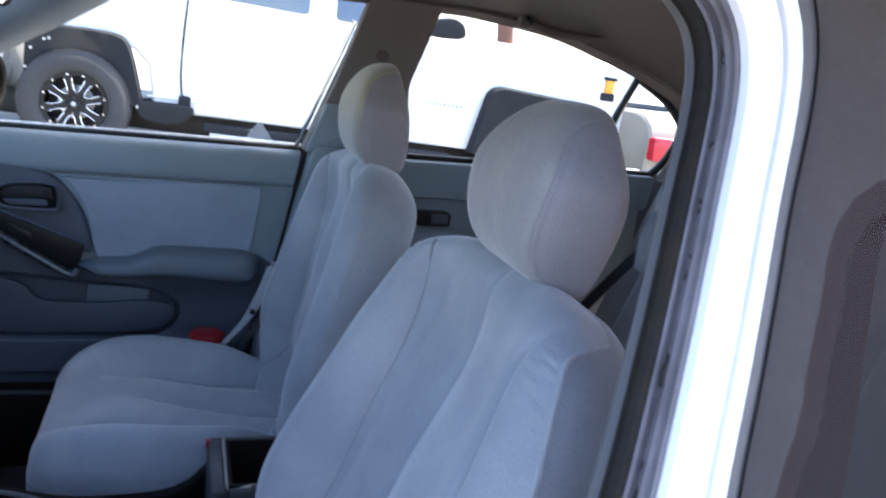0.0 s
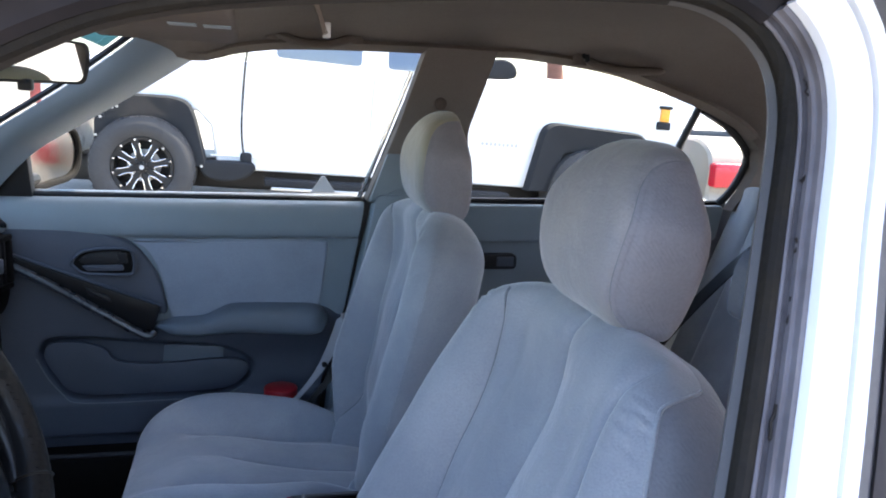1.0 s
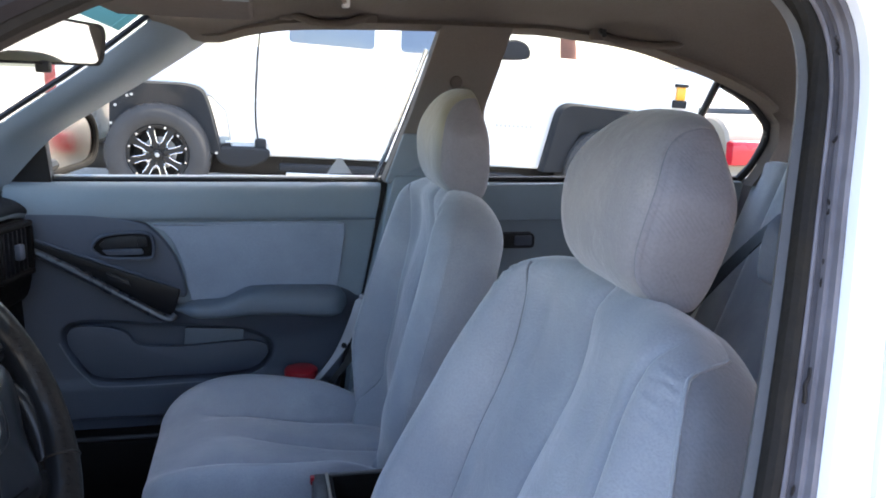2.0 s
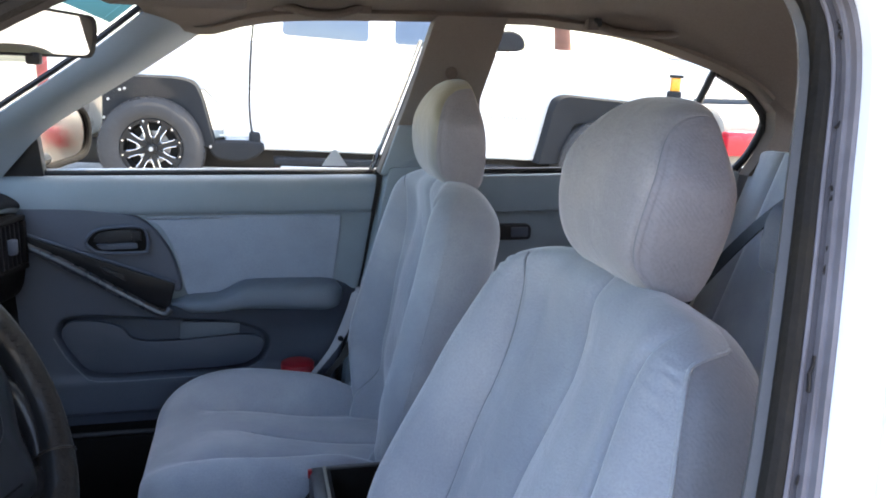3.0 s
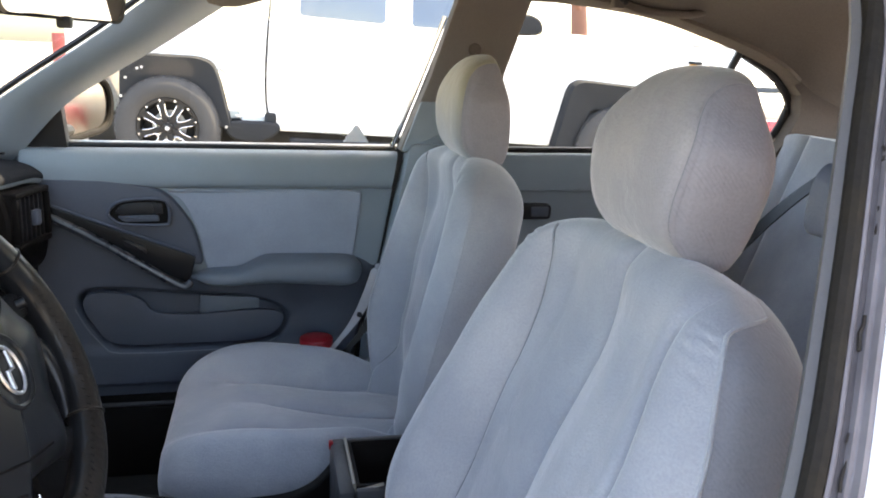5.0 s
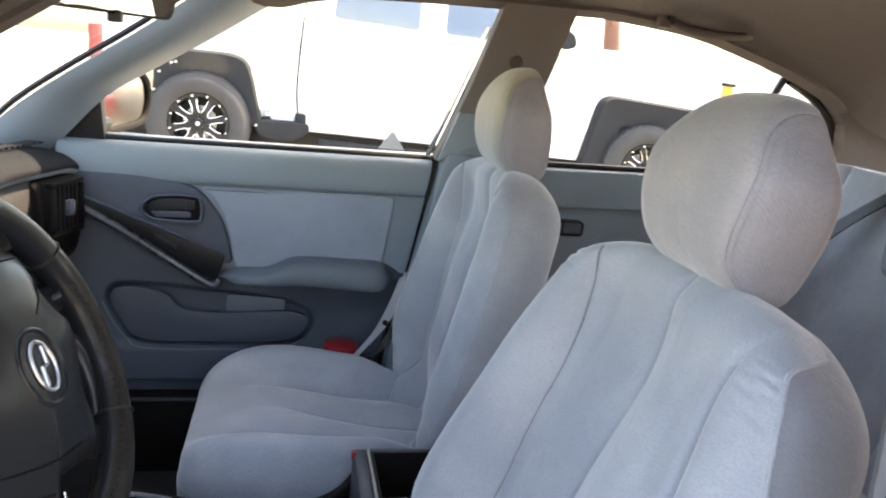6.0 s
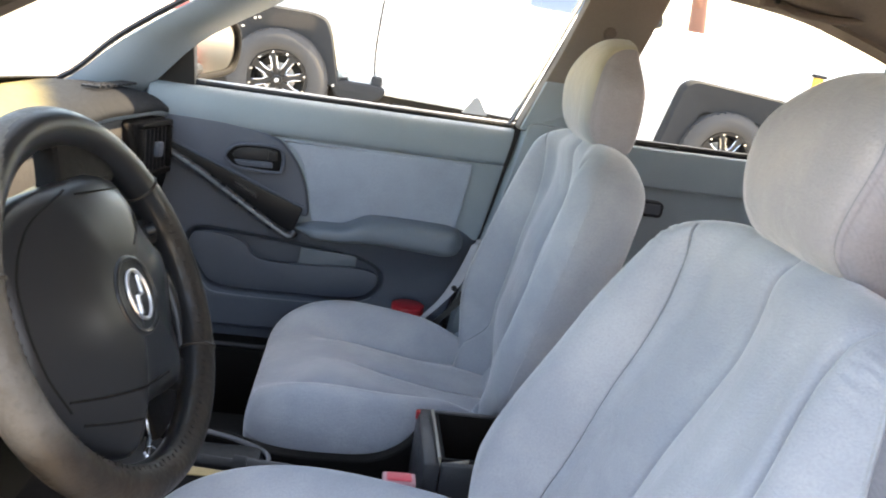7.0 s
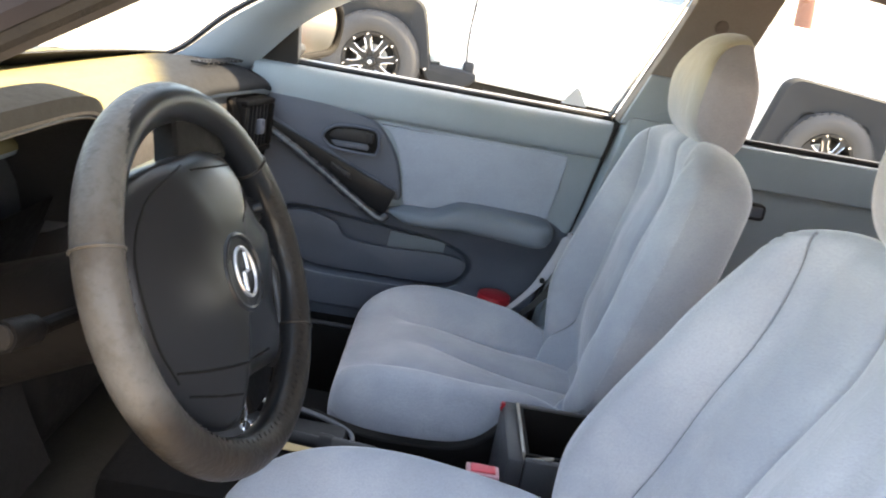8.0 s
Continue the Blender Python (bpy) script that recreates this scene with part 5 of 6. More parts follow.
# ---- centre console ----
def console():
    k = thing("centre_console", "dark blue-grey console with cup holders and open bin", "console", (-0.4, 0.01, 0.26))
    part("body", box((-0.80, -0.085, 0.27), (-0.10, 0.105, 0.47), 0.02), FASCIA, k)
    cheek = smooth_poly([Vector(p) for p in [(-0.72, 0.46), (-0.70, 0.528), (-0.56, 0.522), (-0.47, 0.502), (-0.40, 0.498), (-0.33, 0.502), (-0.29, 0.517), (-0.264, 0.542), (-0.252, 0.566), (-0.242, 0.572), (-0.236, 0.55), (-0.236, 0.46)]], 4)
    part("side_cheek", slab(cheek, 0.080, 0.100, 0.006, 3), FASCIA, k, "black cheek that rises to the bin")
    part("bin_front", box((-0.262, -0.075, 0.44), (-0.238, 0.085, 0.598), 0.006), DASH_FACE, k, "dark grey front wall of the bin")
    part("bin_side", box((-0.238, -0.075, 0.44), (-0.06, -0.062, 0.598), 0.004), DASH_FACE, k)
    part("bin_side", box((-0.238, 0.072, 0.44), (-0.06, 0.085, 0.598), 0.004), DASH_FACE, k)
    part("bin_back", box((-0.075, -0.075, 0.44), (-0.06, 0.085, 0.598), 0.004), DASH_FACE, k)
    lin = bmesh.new()
    for lo, hi in (((-0.237, -0.061, 0.45), (-0.232, 0.071, 0.599)), ((-0.232, 0.066, 0.45), (-0.08, 0.0715, 0.599)), ((-0.232, -0.0615, 0.45), (-0.08, -0.056, 0.599)), ((-0.08, -0.061, 0.45), (-0.0755, 0.071, 0.599)), ((-0.235, -0.06, 0.472), (-0.078, 0.07, 0.478))):
        box(lo, hi, bm=lin)
    part("bin_liner", lin, FASCIA, k, "black liner inside the bin")
    part("red_mark", box((-0.2645, 0.066, 0.588), (-0.2585, 0.074, 0.6005), 0.001), RED, k, "small red mark on the bin's corner")
    part("bin_rim", tube([(-0.240, 0.074, 0.601), (-0.240, -0.062, 0.601), (-0.238, -0.0635, 0.592), (-0.200, -0.0635, 0.6005)], 0.0024, 8), TAN, k, "pale worn rim of the bin")
    for cy in (-0.02, 0.055):
        cx = -0.36 if cy < 0 else -0.42
        ring = [Vector((cx + 0.042 * math.cos(a), cy * 0.6 + 0.02 + 0.042 * math.sin(a), 0.474)) for a in [2 * math.pi * i / 28 for i in range(28)]]
        cupw = part("cup_holder", tube(ring, 0.006, 8, True), BLACK, k, "black cup holder")
        part("well", disc_solid((cx, cy * 0.6 + 0.02, 0.4685), (0, 0, 1), 0.041, 0.003, 28), FASCIA, cupw)
    part("gate_trim", tube(smooth_poly([Vector(p) for p in [(-0.66, 0.075, 0.535), (-0.56, 0.075, 0.53), (-0.485, 0.068, 0.512), (-0.472, 0.04, 0.508), (-0.485, 0.01, 0.512), (-0.56, 0.0, 0.53)]], 5, False), 0.0036, 8), SATIN_TRIM, k, "grey trim round the shift gate")
    part("gate", box((-0.68, -0.032, 0.45), (-0.48, 0.075, 0.52), 0.015), BLACK, k)
    lever = part("handbrake", tube([(-0.500, -0.045, 0.552), (-0.44, -0.045, 0.549), (-0.376, -0.045, 0.532), (-0.28, -0.045, 0.495)], lambda t: 0.0130 - 0.003 * t, 14), DASH_FACE, k, "dark grey handbrake lever")
    part("collar", tube([(-0.512, -0.045, 0.553), (-0.494, -0.045, 0.552)], 0.0142, 14), BLACK, lever)
    part("grip", tube([(-0.610, -0.045, 0.562), (-0.56, -0.045, 0.557), (-0.508, -0.045, 0.553)], 0.0085, 12), BLACK, lever, "glossy dark grip of the lever")
    return k


console()


def buckle():
    b = thing("seat_belt_buckle", "grey seat belt buckle with faded red button", "buckle", (-0.304, -0.115, 0.47))
    part("body", box((-0.318, -0.128, 0.46), (-0.274, -0.102, 0.596), 0.006), TRIM_LOW, b)
    fr = part("button_frame", box((-0.317, -0.1275, 0.594), (-0.275, -0.1025, 0.600), 0.002), PINK, b, "pale pink worn surround")
    part("button", box((-0.312, -0.1235, 0.599), (-0.280, -0.1065, 0.603), 0.002), RED_SOFT, fr, "faded red release button")


buckle()
# Tan sheet added to stand for a sunlit spot beside the lever.
card = thing("tan_sun_spot", "small tan sheet put in for a sunlit spot beside the handbrake lever", "card", (-0.56, -0.008, 0.5205))
part("sheet", box((-0.605, -0.026, 0.5205), (-0.520, 0.010, 0.5225), 0.0008), TAN_SPOT, card)


def belt():
    b = thing("seat_belt", "grey seat belt strap hanging by the pillar", "seat belt", (-0.2, 0.61, 0.5))
    pts = smooth_poly([Vector(p) for p in [(-0.116, 0.632, 0.722), (-0.135, 0.616, 0.675), (-0.171, 0.606, 0.603), (-0.232, 0.600, 0.530), (-0.258, 0.600, 0.502)]], 5, False)
    r = [[p + Vector((0.016 * sg, 0, 0.011 * sg)) for p in pts] for sg in (-1, 1)]
    part("sleeve", band(r, 0.004), WEBBING, b, "pale grey belt sleeve with a press stud")
    part("strap", band([[p + Vector((0.018 * sg + 0.03, 0.01, 0.012 * sg - 0.012)) for p in pts] for sg in (-1, 1)], 0.003), BLACK, b, "black strap")
    part("buckle_stalk", tube([(-0.165, 0.590, 0.45), (-0.176, 0.585, 0.495), (-0.186, 0.580, 0.522)], 0.014, 12), WEBBING, b, "pale rounded stalk")
    part("sleeve_tip", box((-0.124, 0.622, 0.715), (-0.106, 0.634, 0.727), 0.003), WEBBING, b)
    part("stud", disc_solid((-0.160, 0.600, 0.622), (0, -1, 0), 0.006, 0.004, 12), BLACK, b)


belt()
anchor = thing("belt_anchor_cap", "small brown cap on the middle pillar trim", "cap", (0.072, 0.61, 1.185))
part("cap", disc_solid((0.072, 0.622, 1.185), (0, -1, 0), 0.013, 0.012, 20, 0.003), HEADLINER, anchor)
rb = thing("rear_seat_belt", "dark seat belt lying diagonally over the rear backrest", "seat belt", (0.75, 0.5, 0.65))
rbp = smooth_poly([Vector(p) for p in [(0.60, 0.579, 0.60), (0.69, 0.50, 0.78), (0.755, 0.42, 0.91), (0.83, 0.36, 1.0)]], 6, False)
part("strap", band([[p + Vector((-0.03, 0.02 * sg, -0.012 * sg * 0)) for p in rbp] for sg in (-1, 1)], 0.003), BLACK, rb)
cup = thing("red_cup", "red plastic cup standing on the sill by the door", "cup", (-0.25, 0.625, 0.40))
part("cup_body", disc_solid((-0.25, 0.625, 0.40), (0, 0, 1), 0.030, 0.165, 24, 0.004, 0.036), RED, cup)

# ---- mirror and roof fittings ----
def room_mirror():
    m = thing("rear_view_mirror", "black-framed rear view mirror under the headliner", "mirror", (-0.57, 0.0, 1.25))
    c = Vector((-0.575, -0.005, 1.218))
    n = Vector((0.93, -0.36, -0.05)).normalized()
    tx = Vector((0, 0, 1)).cross(n).normalized()
    tz = n.cross(tx)
    shape = round_poly([(-0.115, -0.024), (0.115, -0.024), (0.122, 0.024), (-0.115, 0.030)], 0.018)

    def lay(sc, off):
        return [c + tx * p.x * sc + tz * p.y * sc * (1 if sc < 1 else 1.06) + n * off for p in shape]
    bm = band([lay(0.97, 0.003), lay(1.04, 0.004), lay(1.05, -0.012), lay(0.8, -0.03)], 0, True)
    bm.faces.new([bm.verts.new(q) for q in lay(0.8, -0.03)])
    part("housing", bm, BLACK, m, "black housing")
    bm = bmesh.new()
    bm.faces.new([bm.verts.new(q) for q in lay(0.975, 0.003)])
    part("mirror_glass", bm, MIRROR, m)
    part("stem", tube([c - n * 0.02, c + Vector((-0.03, 0, 0.05)), c + Vector((-0.04, 0, 0.085))], 0.009, 10), BLACK, m)
    part("day_night_tab", box(c + Vector((-0.010, -0.008, -0.036)), c + Vector((0.006, 0.008, -0.022)), 0.003), BLACK, m)


room_mirror()


def grab_handle(x0, x1, z, hook=False):
    g = thing("grab_handle", "brown-grey folding grab handle on the roof rail", "grab handle", ((x0 + x1) / 2, 0.58, z))
    pts = smooth_poly([Vector(p) for p in [(x0, 0.590, z + 0.012), (x0 + 0.02, 0.572, z), (x0 + 0.06, 0.562, z - 0.012), (x1 - 0.06, 0.562, z - 0.012), (x1 - 0.02, 0.572, z), (x1, 0.590, z + 0.012)]], 4, False)
    part("grip", tube(pts, 0.011, 10, squash=0.8), HEADLINER, g)
    for x in (x0, x1):
        part("end_cap", box((x - 0.014, 0.572, z - 0.008), (x + 0.014, 0.60, z + 0.026), 0.005), HEADLINER, g)
    if hook:
        part("coat_hook", tube([(x0 + 0.0, 0.565, z + 0.012), (x0, 0.548, z + 0.004), (x0, 0.548, z + 0.014)], 0.006, 8), BLACK, g)


grab_handle(-0.277, -0.115, 1.300)
grab_handle(0.367, 0.584, 1.288, True)

visor = thing("sun_visor", "brown-grey cloth sun visor folded up before the driver", "sun visor", (-0.40, -0.35, 1.25))
part("panel", box((-0.475, -0.55, 1.244), (-0.335, -0.14, 1.258), 0.006, 3), HEADLINER, visor)
for x, y in ((-0.372, -0.405), (-0.347, -0.400)):
    part("warning_label", box((x - 0.011, y - 0.010, 1.2425), (x + 0.009, y + 0.012, 1.2436)), TRIM, visor, "small pale worn label")
strap = thing("roof_strap", "short pale strap hanging from the headliner", "strap", (-0.28, -0.45, 1.26))
part("webbing", band([[Vector((-0.288 + 0.018 * k, -0.45 + 0.005 * sg, 1.290 - 0.050 * k)) for k in (0, 0.4, 0.75, 1.0)] for sg in (-1, 1)], 0.003), HEADLINER, strap)
part("tip", box((-0.273, -0.455, 1.237), (-0.268, -0.445, 1.248), 0.001), WEBBING, strap, "pale strap end")

# ---- windscreen and near-side body ----
def windscreen():
    w = thing("windscreen", "clear laminated windscreen with a blue shade band", "windscreen", (-0.8, 0, 1.1), kind="structure")

    def pane(u, v):
        i = u * (len(scr) - 1)
        j = min(int(i), len(scr) - 2)
        p = scr[j].lerp(scr[j + 1], i - j)
        s = (v - 0.5) * 2
        return Vector((p.x - 0.02 - 0.05 * (1 - s * s) + 0.02 * u * (1 - s * s), p.y * s * 0.99, p.z + 0.005 + 0.02 * (1 - s * s)))
    bm = grid(lambda u, v: pane(u * 0.90, v), 20, 24)
    g = part("pane", bm, SCREEN_GLASS, w)
    g.visible_shadow = False
    g = part("shade_band", grid(lambda u, v: pane(0.90 + 0.12 * u, v), 6, 24), SHADE_BAND, w, "blue tinted shade band")
    g.visible_shadow = False
    part("black_border", band([[pane(u, i / 24) + Vector((0.010, 0, 0.004)) for i in range(25)] for u in (0.02, 0.08, 0.15)], 0.003), BLACK, w, "black ceramic border at the foot of the windscreen")
    for sgn in (1, -1):
        part("edge_seal", tube([Vector((p.x - 0.008, sgn * p.y, p.z + 0.004)) for p in scr], 0.006, 6), BLACK, w)


windscreen()

OPEN = [(-0.93, 0.73, 0.84), (-0.80, 0.70, 0.955), (-0.69, 0.675, 1.04), (-0.60, 0.66, 1.099), (-0.52, 0.64, 1.152), (-0.44, 0.62, 1.206), (-0.365, 0.605, 1.237),
        (-0.22, 0.58, 1.258), (-0.09, 0.570, 1.268), (-0.035, 0.572, 1.264), (0.0, 0.580, 1.240), (0.006, 0.597, 1.200), (-0.022, 0.637, 1.125), (-0.057, 0.683, 1.045),
        (-0.095, 0.728, 0.965), (-0.130, 0.752, 0.86), (-0.150, 0.765, 0.72), (-0.17, 0.77, 0.50), (-0.18, 0.77, 0.36)]
opening = smooth_poly([Vector((x, -y, z)) for x, y, z in OPEN], 5, False)
mid = Vector((-0.45, -0.62, 0.9))


def offset_rail(out, dy):
    r = []
    n = len(opening)
    for i, p in enumerate(opening):
        t = (opening[min(i + 1, n - 1)] - opening[max(i - 1, 0)])
        o = Vector((-t.z, 0, t.x)).normalized()
        if o.dot(Vector((p.x - mid.x, 0, p.z - mid.z))) < 0:
            o = -o
        r.append(p + o * out + Vector((0, dy, 0)))
    return r


split = 48


def rails_of(*pairs, start=0, stop=None):
    return [offset_rail(o, dy)[start:stop] for o, dy in pairs]


solo("door_opening_trim", band(rails_of((0.10, 0.046), (0.020, 0.032), (0.004, 0.018), (0.001, 0.013), (0.004, 0.009), (0.012, 0.008), start=split - 6), 0.003), TRIM_GREY,
     "grey plastic trim edge down the middle pillar", "door trim", "structure")
# Same trim in a darker copy, which stands in for shade along the roof.
solo("door_opening_trim", band(rails_of((0.10, 0.046), (0.020, 0.032), (0.004, 0.018), (0.001, 0.013), (0.004, 0.009), (0.012, 0.008), stop=split - 5), 0.003), SHADED_EDGE,
     "trim edge along the roof over the open door, shade put into its dark brown", "door trim", "structure")
solo("door_opening_seal", tube(offset_rail(0.0055, 0.003), 0.0066, 10), SEAL_OLD, "brown-black rubber seal round the open door frame", "seal", "structure")
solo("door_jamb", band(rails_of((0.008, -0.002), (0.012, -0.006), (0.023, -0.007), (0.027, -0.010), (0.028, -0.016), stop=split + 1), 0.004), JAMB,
     "dusty door jamb under the roof side, darkened for shade", "door jamb", "structure")
solo("sealer_strip", band(rails_of((0.008, -0.002), (0.0105, -0.006), (0.0130, -0.0068), start=split), 0.004), GRIME,
     "cracked dark sealer strip down the middle pillar", "seal", "structure")
rng = random.Random(5)
cracks = bmesh.new()
strip = smooth_poly(offset_rail(0.0125, -0.0082)[split:], 4, False)
for i in range(14):
    a = rng.randrange(4, len(strip) - 12)
    tube([p + Vector((rng.uniform(-0.0018, 0.0018), 0, 0)) for p in strip[a:a + rng.randrange(2, 6)]], rng.uniform(0.0005, 0.0011), 5, bm=cracks)
solo("sealer_crack", cracks, RUBBER, "black cracks in the old sealer of the middle pillar", "crack", "structure")
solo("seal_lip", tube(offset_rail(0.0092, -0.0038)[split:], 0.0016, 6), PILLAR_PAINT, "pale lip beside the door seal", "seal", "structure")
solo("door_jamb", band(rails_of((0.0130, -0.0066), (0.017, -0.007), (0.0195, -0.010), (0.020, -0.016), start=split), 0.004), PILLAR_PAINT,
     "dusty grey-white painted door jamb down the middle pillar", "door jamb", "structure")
solo("jamb_bead", tube(offset_rail(0.0145, -0.0075)[:split + 1], 0.0016, 6), RUBBER, "thin dark sealer line along the door jamb", "seal", "structure")
solo("jamb_line", tube(offset_rail(0.0200, -0.0145)[split:], 0.0014, 6), RUBBER, "thin dark joint between the jamb and the outer pillar", "seal", "structure")
solo("pillar_skin", band(rails_of((0.020, -0.014), (0.0225, -0.022), (0.029, -0.026), (0.045, -0.027), (0.046, -0.018), start=split), 0.006), PAINT,
     "white painted outer face of the middle pillar", "body panel", "structure")
solo("roof_side_skin", band(rails_of((0.028, -0.014), (0.040, -0.010), (0.065, 0.01), (0.09, 0.05), stop=split + 1), 0.006), PAINT,
     "white painted roof side above the open door", "body panel", "structure")


def near_rear_door():
    d = thing("rear_door", "closed white rear door on the driver's side", "car door", (0.4, -0.76, 0.3))
    part("door_frame", band(rails_of((0.0485, -0.018), (0.050, -0.027), (0.059, -0.029), start=split), 0.006), PAINT, d, "white painted window frame")
    part("run_channel", band(rails_of((0.059, -0.028), (0.069, -0.026), (0.073, -0.018), (0.084, -0.014), start=split), 0.005), CHANNEL, d, "dark rubber glass channel")
    part("frame_cover", band(rails_of((0.083, -0.017), (0.090, -0.020), (0.172, -0.018), (0.178, -0.013), start=split), 0.004), FRAME_COVER, d, "matt brown-black cover on the window frame")
    edge = [p for p in offset_rail(0.081, -0.012)[split:] if p.z > 0.93]
    part("window_pane", band([edge, [Vector((0.10 + p.x * 0.2 + 0.55, p.y * 0.98, p.z)) for p in edge]], 0.004), GLASS_TINT, d, "tinted window glass")
    part("door_skin", slab([(-0.07, 0.945), (0.85, 0.955), (0.80, 0.5), (0.55, 0.25), (-0.11, 0.25)], -0.82, -0.79, 0.01), PAINT, d)


near_rear_door()


def open_door():
    """The driver's door, swung out on its front hinges."""
    d = thing("front_door", "white driver's front door standing open", "car door", (-0.93, -0.80, 0.25))
    m = Matrix.Translation((-0.93, -0.80, 0)) @ Matrix.Rotation(math.radians(-78), 4, "Z")

    def put(name, bm, mat, label=""):
        bm.transform(m)
        return part(name, bm, mat, d, label)
    put("door_skin", slab(round_poly([(0.0, 0.25), (0.0, 0.90), (0.86, 0.95), (0.83, 0.6), (0.78, 0.25)], 0.03), -0.05, -0.02, 0.012), PAINT, "white painted outer skin")
    put("door_panel", slab(round_poly([(0.02, 0.28), (0.02, 0.90), (0.84, 0.945), (0.81, 0.6), (0.76, 0.28)], 0.03), -0.019, 0.05, 0.012), TRIM_LOW, "dark blue-grey inner panel")
    put("cloth_insert", slab(round_poly([(0.32, 0.72), (0.34, 0.87), (0.76, 0.88), (0.74, 0.73)], 0.03), 0.051, 0.060, 0.004), DOOR_CLOTH)
    put("armrest", slab(round_poly([(0.30, 0.64), (0.30, 0.70), (0.74, 0.72), (0.74, 0.66)], 0.02), 0.051, 0.11, 0.015, 3), TRIM_MID)
    put("window_frame", tube(smooth_poly([Vector(p) for p in [(0.10, 0.01, 0.93), (0.34, 0.05, 1.13), (0.56, 0.09, 1.25), (0.86, 0.10, 1.28), (0.97, 0.09, 1.25), (0.92, 0.05, 1.10), (0.86, 0.01, 0.95)]], 5, False), 0.016, 8), RUBBER, "dark window frame")


open_door()
guide = thing("belt_guide", "grey belt guide on the driver's middle pillar", "belt guide", (0.02, -0.60, 1.06))
part("cover", slab(smooth_poly([Vector(p) for p in [(-0.016, 1.072), (-0.014, 1.100), (-0.004, 1.112), (0.006, 1.104), (0.006, 1.076), (-0.006, 1.066)]], 4), -0.616, -0.594, 0.010, 4), TRIM_LOW, guide)
solo("bonnet", grid(lambda u, v: Vector((-1.22 - 0.75 * u, -0.66 + 1.32 * v, 0.90 - 0.16 * u ** 1.6 - 0.05 * (2 * v - 1) ** 2)), 14, 14), PAINT, "white bonnet beyond the windscreen", "bonnet", "structure")


# ---- pickup truck ----
TY, GZ = 5.20, 0.145


